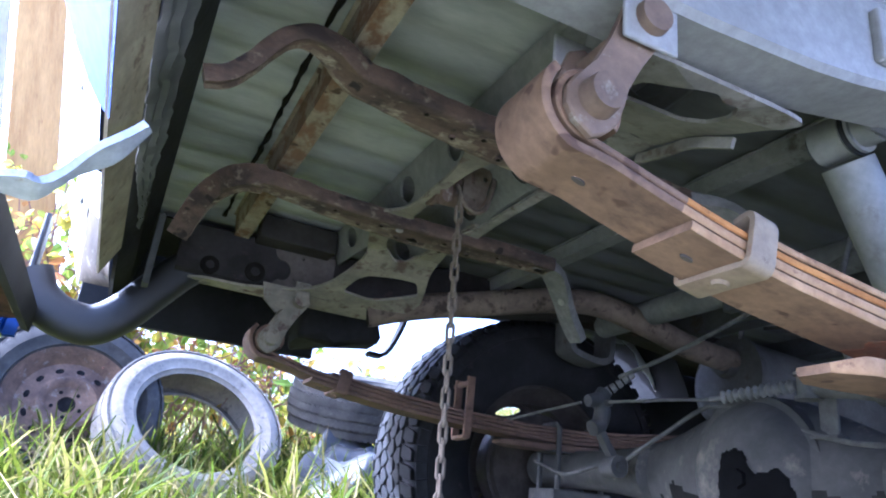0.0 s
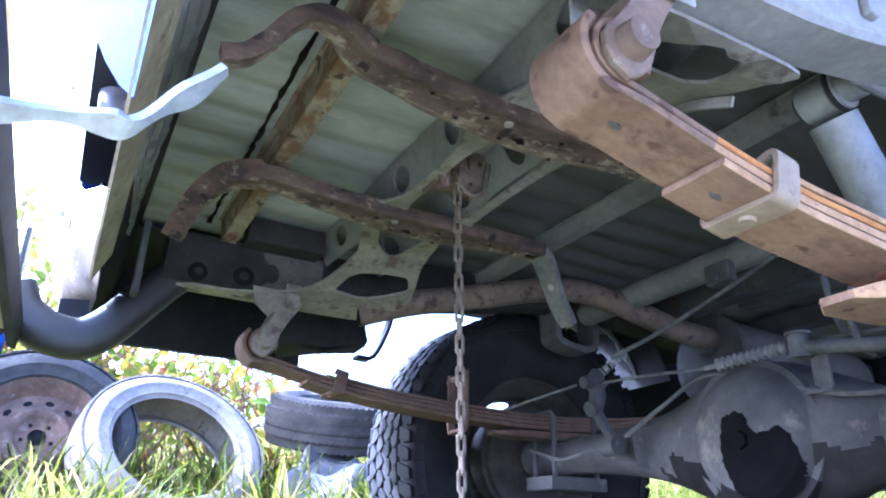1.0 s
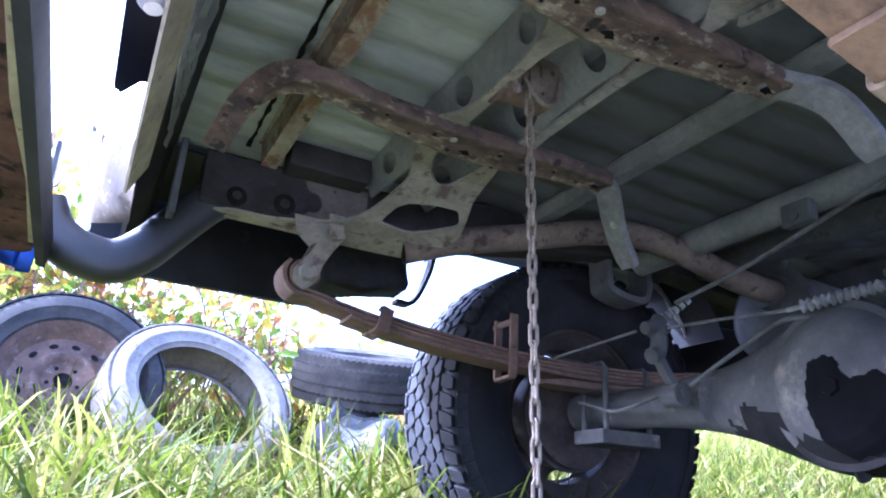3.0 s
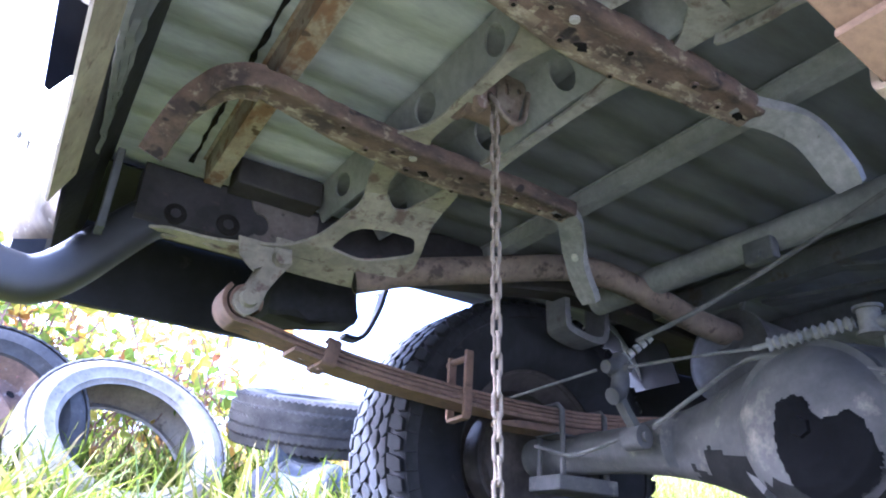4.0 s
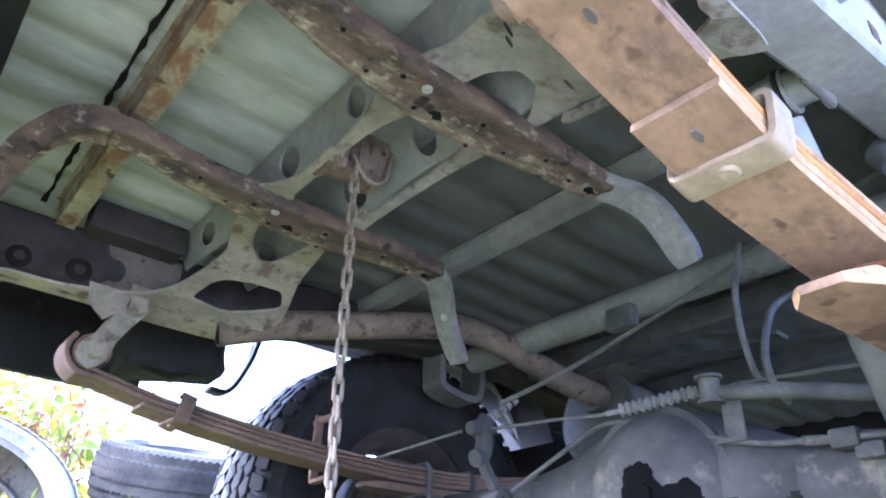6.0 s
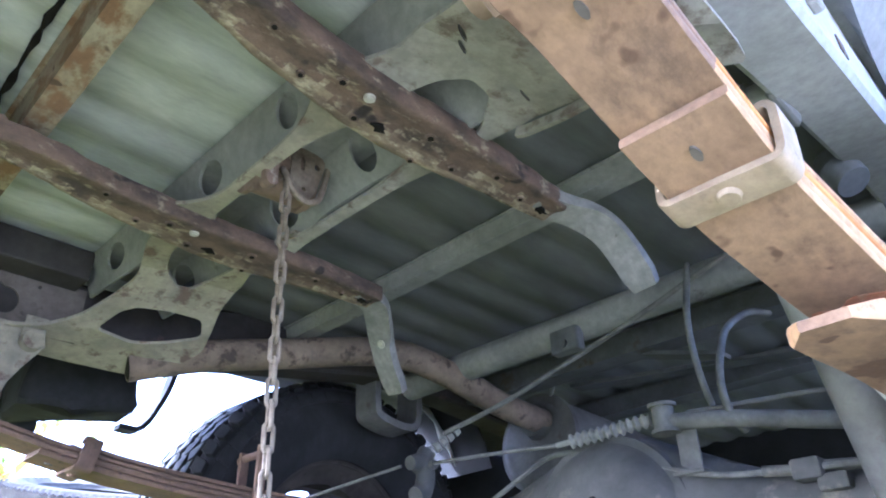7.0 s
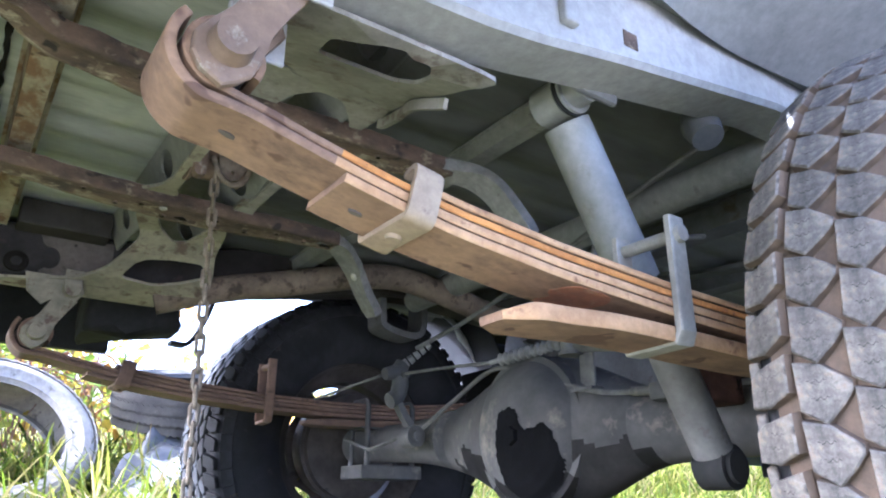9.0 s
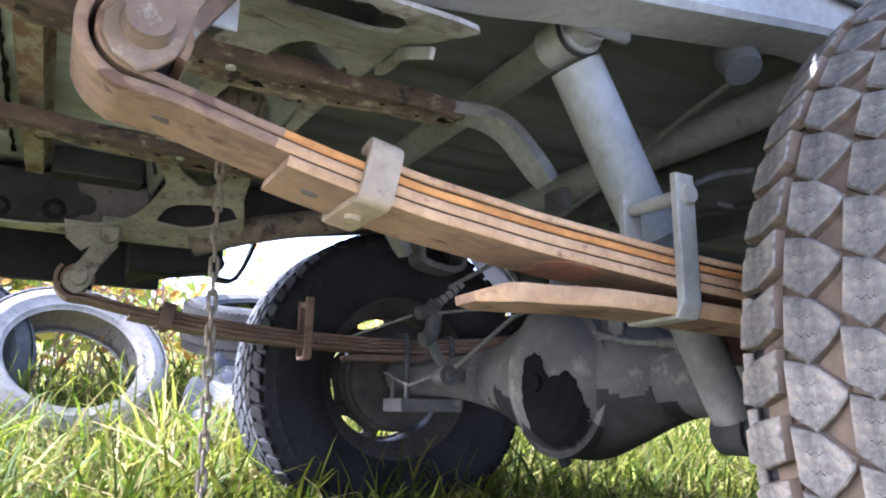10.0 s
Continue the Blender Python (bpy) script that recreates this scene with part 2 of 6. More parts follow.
M_BOARD = surface("silvered_board", (0.5, 0.49, 0.47), (0.36, 0.35, 0.335), (0.28, 0.26, 0.24), 5, 50, 0.63, 0.8, 0, 0.35, (3, 3, 0.35))
M_STEM = surface("bramble_stem", (0.28, 0.13, 0.09), (0.16, 0.085, 0.06), None, 20, 60, 0.6, 0.8, 0, 0.2)


def leafy(name, stops, through=0.35, rough=0.5):
    m = bpy.data.materials.new(name)
    m.use_nodes = True
    nt = m.node_tree
    bs = nt.nodes["Principled BSDF"]
    geo = nt.nodes.new("ShaderNodeNewGeometry")
    col = ramp(nt, geo.outputs["Random Per Island"], stops)
    col = mix(nt, 0.35, col, ramp(nt, noise_tex(nt, 30, 3), [(0.3, (0.5, 0.5, 0.5)), (0.7, (1, 1, 1))]), "MULTIPLY")
    nt.links.new(col, bs.inputs["Base Color"])
    bs.inputs["Roughness"].default_value, bs.inputs["Specular IOR Level"].default_value = rough, 0.15
    tr = nt.nodes.new("ShaderNodeBsdfTranslucent")
    nt.links.new(col, tr.inputs[0])
    mx = nt.nodes.new("ShaderNodeMixShader")
    mx.inputs[0].default_value = through
    nt.links.new(bs.outputs[0], mx.inputs[1])
    nt.links.new(tr.outputs[0], mx.inputs[2])
    nt.links.new(mx.outputs[0], nt.nodes["Material Output"].inputs[0])
    return m


M_GRASS = leafy("grass_blades", [(0.0, (0.028, 0.046, 0.004)), (0.35, (0.062, 0.081, 0.006)), (0.65, (0.108, 0.122, 0.01)), (0.85, (0.17, 0.153, 0.035)), (1.0, (0.2, 0.16, 0.08))], 0.42, 0.75)
M_STRAW = leafy("long_mixed_blades", [(0.0, (0.06, 0.09, 0.007)), (0.45, (0.12, 0.138, 0.011)), (0.7, (0.2, 0.178, 0.04)), (1.0, (0.25, 0.195, 0.095))], 0.45, 0.75)
M_LEAF = leafy("autumn_bramble_leaves", [(0.0, (0.16, 0.26, 0.03)), (0.4, (0.32, 0.36, 0.05)), (0.7, (0.52, 0.42, 0.05)), (0.9, (0.5, 0.26, 0.05)), (1.0, (0.35, 0.14, 0.06))], 0.5)


# ---- mesh helpers ----
def part(name, bm, material, parent=None, label="", smooth=False, at=None):
    me = bpy.data.meshes.new(name)
    bmesh.ops.recalc_face_normals(bm, faces=bm.faces)
    for f in bm.faces:
        f.smooth = smooth
    bm.to_mesh(me)
    bm.free()
    for m in material if isinstance(material, (list, tuple)) else (material,):
        me.materials.append(m)
    ob = new(name, me)
    if smooth:
        me.set_sharp_from_angle(angle=radians(40))
    if parent:
        ob.parent = parent
    if at is not None:
        ob.matrix_basis = at
    if label:
        ob["label"] = label
    return ob


def again(ob, m, parent):
    """One more object on the same mesh."""
    c = new(ob.name.split(".")[0], ob.data)
    c.parent, c.matrix_basis = parent, m
    if "label" in ob:
        c["label"] = ob["label"]
    return c


def box(bm, x0, x1, y0, y1, z0, z1, bevel=0.0):
    r = bmesh.ops.create_cube(bm, size=1.0)
    bmesh.ops.transform(bm, matrix=Matrix.Translation(((x0 + x1) / 2, (y0 + y1) / 2, (z0 + z1) / 2)) @ Matrix.Diagonal((abs(x1 - x0), abs(y1 - y0), abs(z1 - z0), 1)), verts=r["verts"])
    if bevel:
        es = list({e for v in r["verts"] for e in v.link_edges})
        bmesh.ops.bevel(bm, geom=es, offset=bevel, segments=2, affect="EDGES", profile=0.5)
    return bm


def cyl(bm, a, b, r0, r1=None, seg=20, caps=True):
    a, b = Vector(a), Vector(b)
    d = b - a
    m = Matrix.Translation((a + b) / 2) @ d.to_track_quat("Z", "Y").to_matrix().to_4x4()
    bmesh.ops.create_cone(bm, cap_ends=caps, segments=seg, radius1=r0, radius2=r0 if r1 is None else r1, depth=d.length, matrix=m)
    return bm


def curve_points(pts, n=8):
    """Points along a smooth line through pts."""
    pts = [Vector(p) for p in pts]
    if len(pts) < 3:
        return pts
    out = []
    ext = [2 * pts[0] - pts[1]] + pts + [2 * pts[-1] - pts[-2]]
    for i in range(1, len(ext) - 2):
        p0, p1, p2, p3 = ext[i - 1:i + 3]
        for k in range(n):
            t = k / n
            out.append(0.5 * (2 * p1 + (p2 - p0) * t + (2 * p0 - 5 * p1 + 4 * p2 - p3) * t * t + (3 * p1 - p0 - 3 * p2 + p3) * t ** 3))
    return out + [pts[-1]]


def sweep(bm, pts, section, side=(0, 1, 0), scale=None, caps=True):
    """Sweep a section (across, up) along pts; across follows side."""
    rings = []
    for i, p in enumerate(pts):
        d = (pts[min(i + 1, len(pts) - 1)] - pts[max(i - 1, 0)]).normalized()
        s = Vector(side)
        s = (s - d * s.dot(d)).normalized()
        u = s.cross(d)
        k = scale(i / (len(pts) - 1)) if scale else (1, 1)
        rings.append([bm.verts.new(p + s * (a * k[0]) + u * (b * k[1])) for a, b in section])
    n = len(section)
    faces = []
    for r0, r1 in zip(rings, rings[1:]):
        for j in range(n):
            faces.append(bm.faces.new((r0[j], r0[(j + 1) % n], r1[(j + 1) % n], r1[j])))
    if caps:
        bm.faces.new(rings[0][::-1])
        bm.faces.new(rings[-1])
    return faces


def ring(r, n=14):
    return [(r * math.cos(2 * math.pi * k / n), r * math.sin(2 * math.pi * k / n)) for k in range(n)]


def tube(bm, pts, r, n=12, smooth_steps=8, scale=None):
    p = curve_points(pts, smooth_steps)
    d = (p[-1] - p[0]).normalized()
    side = (0, 1, 0) if abs(d.y) < 0.8 else (1, 0, 0)
    sweep(bm, p, ring(r, n), side, scale)
    return bm


def plate(bm, outline, holes, z, thick, shear=lambda x, y: 0.0):
    """A sheet of steel in plan with holes, thick upwards from z."""
    edges, top = [], []
    for loop in (outline, *holes):
        vs = [bm.verts.new((x, y, 0)) for x, y in loop]
        edges += [bm.edges.new((a, b)) for a, b in zip(vs, vs[1:] + vs[:1])]
    got = bmesh.ops.triangle_fill(bm, use_beauty=True, use_dissolve=False, edges=edges)
    faces = [g for g in got["geom"] if isinstance(g, bmesh.types.BMFace)]
    ext = bmesh.ops.extrude_face_region(bm, geom=faces)
    up = {v for v in ext["geom"] if isinstance(v, bmesh.types.BMVert)}
    for v in bm.verts:
        v.co.z = z + shear(v.co.x, v.co.y) + (thick if v in up else 0)
    return bm


def rounded(pts, n=4, cut=0.33):
    """A closed outline with softened corners."""
    out = []
    k = len(pts)
    for i in range(k):
        a, b, c = (Vector((*pts[(i + j) % k], 0)) for j in (-1, 0, 1))
        p, q = b + (a - b) * cut, b + (c - b) * cut
        for t in range(n + 1):
            s = t / n
            v = p * (1 - s) ** 2 + b * 2 * s * (1 - s) + q * s * s
            out.append((v.x, v.y))
    return out


def oval(cx, cy, rx, ry, n=14, turn=0.0):
    c, s = math.cos(turn), math.sin(turn)
    return [(cx + rx * math.cos(a) * c - ry * math.sin(a) * s, cy + rx * math.cos(a) * s + ry * math.sin(a) * c) for a in (2 * math.pi * k / n for k in range(n))]


def bolt(parent, p, way, r=0.009, h=0.007, material=None, label="", name="bolt"):
    bm = bmesh.new()
    w = Vector(way).normalized()
    cyl(bm, Vector(p), Vector(p) + w * h, r, r * 0.9, 6)
    cyl(bm, Vector(p) - w * 0.001, Vector(p) + w * 0.002, r * 1.35, r * 1.35, 14)
    return part(name, bm, material or M_BOLT, parent, label)


def ground_z(x, y):
    z = -0.035 + 0.03 * min(max(y, -3), 1.7)
    if y > 1.7:
        t = min(y - 1.7, 7.0)
        z += 0.12 * min(max(x - 1.8, 0), 9) * min(1, (y - 1.7) / 1.5)
        z += 0.17 * min(t, 2.6) + 0.19 * max(0, t - 2.6) + 0.01 * max(0, y - 8.7)
    return z + 0.012 * noise.noise((x * 1.3, y * 1.3, 0.3))


# ---- the ground ----
def axis_steps(lo, hi, near_lo, near_hi, step, grow=1.5):
    v = list(np.arange(near_lo, near_hi + 1e-6, step))
    s = step
    while v[-1] < hi:
        s *= grow
        v.append(v[-1] + s)
    s = step
    while v[0] > lo:
        s *= grow
        v.insert(0, v[0] - s)
    return v


bm = bmesh.new()
gx, gy = axis_steps(-300, 300, -1.6, 3.2, 0.12), axis_steps(-300, 300, -1.0, 4.6, 0.12)
grid = [[bm.verts.new((x, y, ground_z(x, y))) for y in gy] for x in gx]
for a, b in zip(grid, grid[1:]):
    for j in range(len(gy) - 1):
        f = bm.faces.new((a[j], b[j], b[j + 1], a[j + 1]))
        f.material_index = 1 if -30 < gy[j] < -1.1 else 0      # unseen pale strip beside the truck, added to bounce light up
tagged(part("ground", bm, [M_SOIL, M_BOUNCE], smooth=True), "rough soil with thatch under long grass, unseen pale strip added beside it", "ground", kind="structure")


# ---- the truck ----
truck = tagged(new("pickup_truck"), "old blue pickup truck with a rusty underside, parked on grass", "truck")
CENTRE = 0.915


def mirror_y(y):
    return 2 * CENTRE - y


def axle_z(y):
    return 0.345 + 0.033 * y


def rail_z(x):
    return float(np.interp(x, [-0.3, 0.2, 0.33, 0.5, 0.63, 0.95, 1.1, 1.5, 2.4], [0.652, 0.652, 0.652, 0.664, 0.691, 0.746, 0.752, 0.71, 0.66]))


# bed floor: a ribbed sheet on cross sills
profile = []
y = 0.378
while y < 1.7:
    profile += [(y + 0.012 * q, 0.0068 * 0.5 * (1 - math.cos(2 * math.pi * q / 7)) ** 1.6) for q in range(7)]
    y += 0.084
# the front sheet's darker grey stands in for the shade ahead of the crossmember
for xs, material, label in (((-0.06, 0.2, 0.49), M_BED, "pale grey-green ribbed sheet-metal bed floor"), ((0.49, 1.2, 1.7, 2.3), M_BEDFRONT, "ribbed bed floor, front part coloured darker for shade")):
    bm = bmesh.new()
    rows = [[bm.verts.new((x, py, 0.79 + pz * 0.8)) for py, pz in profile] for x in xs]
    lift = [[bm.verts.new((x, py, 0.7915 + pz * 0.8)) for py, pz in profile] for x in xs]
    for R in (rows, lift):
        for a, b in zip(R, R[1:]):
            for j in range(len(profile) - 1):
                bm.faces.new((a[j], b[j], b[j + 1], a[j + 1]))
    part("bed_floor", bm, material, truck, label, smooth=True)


bm = bmesh.new()
random.seed(4)
prev = None
for k in range(60):
    y = 0.3 + k * 0.019
    wv = 0.0014 + 0.0034 * random.random()
    xc = 0.118 + 0.003 * random.random()
    pair = [bm.verts.new((xc - wv, y, 0.7885)), bm.verts.new((xc + wv, y, 0.7885))]
    if prev:
        bm.faces.new((prev[0], prev[1], pair[1], pair[0]))
    prev = pair
got = bmesh.ops.extrude_face_region(bm, geom=bm.faces[:])
for v in got["geom"]:
    if isinstance(v, bmesh.types.BMVert):
        v.co.z -= 0.004
part("seam", bm, M_HOLE, truck, "dark torn sealant along a bed seam")


def sill(x, w, y0, y1, material, label, z0=0.745):
    bm = bmesh.new()
    z1, fl = 0.7885, 0.008
    sec = [(-w / 2 - fl, z1), (-w / 2, z1), (-w / 2 + 0.004, z0), (w / 2 - 0.004, z0), (w / 2, z1), (w / 2 + fl, z1), (w / 2 + fl, z1 - 0.002), (w / 2 + 0.0025, z1 - 0.002), (w / 2 - 0.002, z0 - 0.002), (-w / 2 + 0.002, z0 - 0.002), (-w / 2 - 0.0025, z1 - 0.002), (-w / 2 - fl, z1 - 0.002)]
    a = [bm.verts.new((x + p, y0, z)) for p, z in sec]
    b = [bm.verts.new((x + p, y1, z)) for p, z in sec]
    n = len(sec)
    for j in range(n):
        bm.faces.new((a[j], a[(j + 1) % n], b[(j + 1) % n], b[j]))
    bm.faces.new(a[::-1])
    bm.faces.new(b)
    return part("bed_sill", bm, material, truck, label)


sill(0.159, 0.033, 0.42, 1.40, M_FLAKE, "cream-painted cross sill with flaking rust")
sill(0.752, 0.034, 0.44, 1.40, M_SILL, "grey cross sill under the bed", 0.764)
bm = bmesh.new()
cyl(bm, (1.075, 0.42, 0.748), (1.075, 1.41, 0.748), 0.03, None, 24)
part("cross_tube", bm, M_SILL, truck, "round grey cross tube between the rails", smooth=True)
bm = bmesh.new()
box(bm, 1.035, 1.06, 0.93, 0.99, 0.69, 0.735, 0.004)
cyl(bm, (1.03, 0.96, 0.705), (1.036, 0.96, 0.705), 0.008, None, 12)
part("tube_bracket", bm, M_UNDER, truck, "small riveted bracket on the cross tube")
# sills and struts ahead of the tube are coloured darker for the shade there
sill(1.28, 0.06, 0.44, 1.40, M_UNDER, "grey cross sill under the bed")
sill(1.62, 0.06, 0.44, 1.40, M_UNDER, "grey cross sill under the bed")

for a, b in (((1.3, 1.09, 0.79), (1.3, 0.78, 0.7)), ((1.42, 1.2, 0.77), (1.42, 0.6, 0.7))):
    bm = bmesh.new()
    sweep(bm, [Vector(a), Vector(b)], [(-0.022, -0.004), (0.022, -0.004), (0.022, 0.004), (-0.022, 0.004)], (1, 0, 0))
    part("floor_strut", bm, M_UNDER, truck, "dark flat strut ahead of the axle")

# frame rails: closed boxes with a kick over the axle
def frame_rail(y0, y1, material, label):
    bm = bmesh.new()
    pts = [Vector((x, (y0 + y1) / 2, rail_z(x) + 0.052)) for x in np.linspace(0.05, 2.4, 40)]
    h, w, c = 0.052, (y1 - y0) / 2, 0.006
    sweep(bm, pts, [(-w, -h + c), (-w + c, -h), (w - c, -h), (w, -h + c), (w, h - c), (w - c, h), (-w + c, h), (-w, h - c)])
    return part("frame_rail", bm, material, truck, label, smooth=True)


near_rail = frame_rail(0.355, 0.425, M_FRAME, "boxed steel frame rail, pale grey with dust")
# far rail: rust colour, darkened to hold the far side's shade
far_rail = frame_rail(mirror_y(0.425), mirror_y(0.355), M_RAILRUST, "boxed steel frame rail, rusty and coloured dark for shade")

# assumed bearer between the bed floor and the far rail, dark for the shadow there
bm = bmesh.new()
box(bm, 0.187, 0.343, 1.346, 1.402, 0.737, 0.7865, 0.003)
part("bed_bearer", bm, M_RAILRUST, truck, "assumed bearer between bed floor and rail, coloured dark")
# reinforcing plate with a round notch on the far rail, and dark round marks beside it
bm = bmesh.new()
notch = [(0.252 + 0.018 * math.cos(a), 0.695 + 0.021 * math.sin(a)) for a in np.linspace(-1.9, 1.9, 12)]
plate(bm, [(0.236, 0.652), (0.238, 0.668)] + notch + [(0.238, 0.722), (0.232, 0.738), (0.36, 0.744), (0.36, 0.654)], [oval(0.292, 0.728, 0.003, 0.003)], 0.0, 0.005)
for v in bm.verts:
    v.co = (v.co.x, mirror_y(0.425) + 0.0005 - v.co.z, v.co.y)
part("rail_plate", bm, M_RAILPLATE, truck, "brown-grey plate with a notch on the rail")
# the round marks are built as thin dark discs
for x, z, r in ((0.112, 0.674, 0.02), (0.2, 0.68, 0.022)):
    bm = bmesh.new()
    cyl(bm, (x, mirror_y(0.425) - 0.0025, z), (x, mirror_y(0.425) + 0.002, z), r * 0.85, r, 20)
    part("rail_plug", bm, M_HOLE, truck, "dark round mark on the rail", smooth=True)
    bm = bmesh.new()
    cyl(bm, (x, mirror_y(0.425) - 0.0045, z), (x, mirror_y(0.425), z), r * 0.4, r * 0.45, 14)
    part("plug_centre", bm, M_RAILRUST, truck, smooth=True)


# rear crossmember: a hat channel with flanged gussets at both rails
def gusset_drop(x, y):
    return -max(0.0, min(0.077, (abs(y - CENTRE) - 0.295) * 0.385))


def gusset():
    outline = [(0.06, 1.428), (0.10, 1.405), (0.175, 1.405), (0.24, 1.392), (0.303, 1.372), (0.339, 1.335), (0.359, 1.287), (0.374, 1.235), (0.345, 1.15), (0.335, 1.09), (0.345, 1.03), (0.362, 1.0), (0.384, 1.03), (0.379, 1.08), (0.381, 1.15), (0.402, 1.205), (0.43, 1.232), (0.452, 1.228), (0.466, 1.2), (0.472, 1.13), (0.472, 0.99), (0.49, 0.99), (0.494, 1.12), (0.51, 1.185), (0.515, 1.25), (0.53, 1.30), (0.54, 1.345), (0.50, 1.42), (0.465, 1.452), (0.357, 1.455), (0.257, 1.448), (0.196, 1.446), (0.07, 1.446)]
    hole = rounded([(0.37, 1.352), (0.384, 1.305), (0.402, 1.288), (0.447, 1.278), (0.5, 1.276), (0.522, 1.315), (0.47, 1.348), (0.43, 1.362)], 2, 0.2)
    bm = bmesh.new()
    plate(bm, rounded(outline, 3, 0.25), [hole, oval(0.11, 1.4285, 0.018, 0.007), oval(0.185, 1.4245, 0.018, 0.007)], 0.72, 0.005, gusset_drop)
    return part("gusset_plate", bm, M_PLATE, truck, "dusty steel gusset plate with slots and a cut-out")


gusset()
# the near gusset reaches under the rail, with an arch beside the carrier beam
bm = bmesh.new()
outline = [(0.335, 0.70), (0.357, 0.648), (0.349, 0.60), (0.342, 0.56), (0.318, 0.50), (0.30, 0.44), (0.30, 0.40), (0.525, 0.40), (0.51, 0.43), (0.513, 0.48), (0.505, 0.53), (0.518, 0.58), (0.527, 0.63), (0.517, 0.70), (0.508, 0.70), (0.498, 0.672), (0.468, 0.632), (0.435, 0.628), (0.412, 0.652), (0.398, 0.70)]
hole = [(0.373, 0.502), (0.362, 0.446), (0.382, 0.433), (0.398, 0.418), (0.42, 0.412), (0.433, 0.42), (0.452, 0.418), (0.473, 0.45), (0.477, 0.482), (0.46, 0.501), (0.413, 0.501)]
plate(bm, rounded(outline, 3, 0.25), [rounded(hole, 2, 0.2), oval(0.486, 0.602, 0.012, 0.0022, 10, 0.25), oval(0.376, 0.585, 0.014, 0.0025, 10, 0.5), oval(0.392, 0.6, 0.012, 0.0025, 10, 0.5)], 0.72, 0.005, gusset_drop)
part("gusset_plate", bm, M_NEARPLATE, truck, "dusty steel gusset plate with an arched edge and a ragged hole")
bm = bmesh.new()
sweep(bm, curve_points([(0.526, 0.645, 0.7165), (0.527, 0.63, 0.712), (0.518, 0.58, 0.696), (0.505, 0.53, 0.678), (0.513, 0.48, 0.658)], 6), [(-0.003, -0.004), (0.003, -0.004), (0.003, 0.008), (-0.003, 0.008)], (1, 0, 0))
part("gusset_lip", bm, M_NEARPLATE, truck, "turned edge of the gusset plate")
for x, lean in ((0.352, -0.012), (0.462, -0.024)):
    bm = bmesh.new()
    outl = [(0.44, 0.73), (0.62, 0.722), (0.76, 0.722), (0.84, 0.728), (0.92, 0.728), (1.02, 0.722), (1.2, 0.722), (1.39, 0.73), (1.39, 0.786), (0.44, 0.786)]
    holes = [oval(0.55, 0.757, 0.03, 0.018), oval(0.83, 0.757, 0.02, 0.02), oval(1.0, 0.755, 0.028, 0.02), oval(1.28, 0.757, 0.03, 0.018)]
    plate(bm, outl, holes, 0.0, 0.004)
    for v in bm.verts:
        u, w, d = v.co.x, v.co.y, v.co.z
        v.co = (x + d + lean * (w - 0.755) / 0.03, u, w)
    part("crossmember_web", bm, M_SILL, truck, "pressed crossmember wall with oval holes")
bm = bmesh.new()
box(bm, 0.345, 0.487, 0.44, 1.39, 0.7755, 0.779)
part("crossmember_top", bm, M_SILL, truck)
bm = bmesh.new()
pts = curve_points([(0.352, 1.05, 0.722), (0.364, 0.98, 0.719), (0.364, 0.9, 0.719), (0.364, 0.83, 0.719), (0.366, 0.75, 0.722)], 8)
sweep(bm, pts, [(-0.0085, -0.0025), (0.0085, -0.0025), (0.0085, 0.0025), (-0.0085, 0.0025)], (1, 0, 0), lambda t: (1 + 3.2 * (2 * t - 1) ** 4, 1))
part("crossmember_flange", bm, M_PLATE, truck, "cream bottom flange of the crossmember")
bm = bmesh.new()
pts = curve_points([(0.49, 1.06, 0.7215), (0.492, 0.98, 0.719), (0.493, 0.9, 0.719), (0.494, 0.83, 0.719), (0.496, 0.74, 0.7215)], 8)
sweep(bm, pts, [(-0.0085, -0.0025), (0.0085, -0.0025), (0.0085, 0.0025), (-0.0085, 0.0025)], (1, 0, 0), lambda t: (1 + 1.8 * (2 * t - 1) ** 4, 1))
part("crossmember_flange", bm, M_NEARPLATE, truck, "dusty grey front flange of the crossmember")

# spare-wheel carrier: two rusty pressed beams, widest at the crossmember, with splayed turned-down ends
def beam_width(x):
    """Centre (from the near beam's line) and half width along the beam."""
    c = float(np.interp(x, [0.05, 0.15, 0.25, 0.33, 0.40, 0.46, 0.53, 0.62, 0.68], [-0.03, -0.03, -0.008, 0.003, 0.008, 0.008, 0.001, -0.002, -0.003]))
    w = float(np.interp(x, [0.0, 0.07, 0.10, 0.15, 0.25, 0.33, 0.40, 0.46, 0.53, 0.62, 0.68], [0.0125, 0.014, 0.0175, 0.0235, 0.029, 0.034, 0.0375, 0.0375, 0.032, 0.0255, 0.0205]))
    return c, w


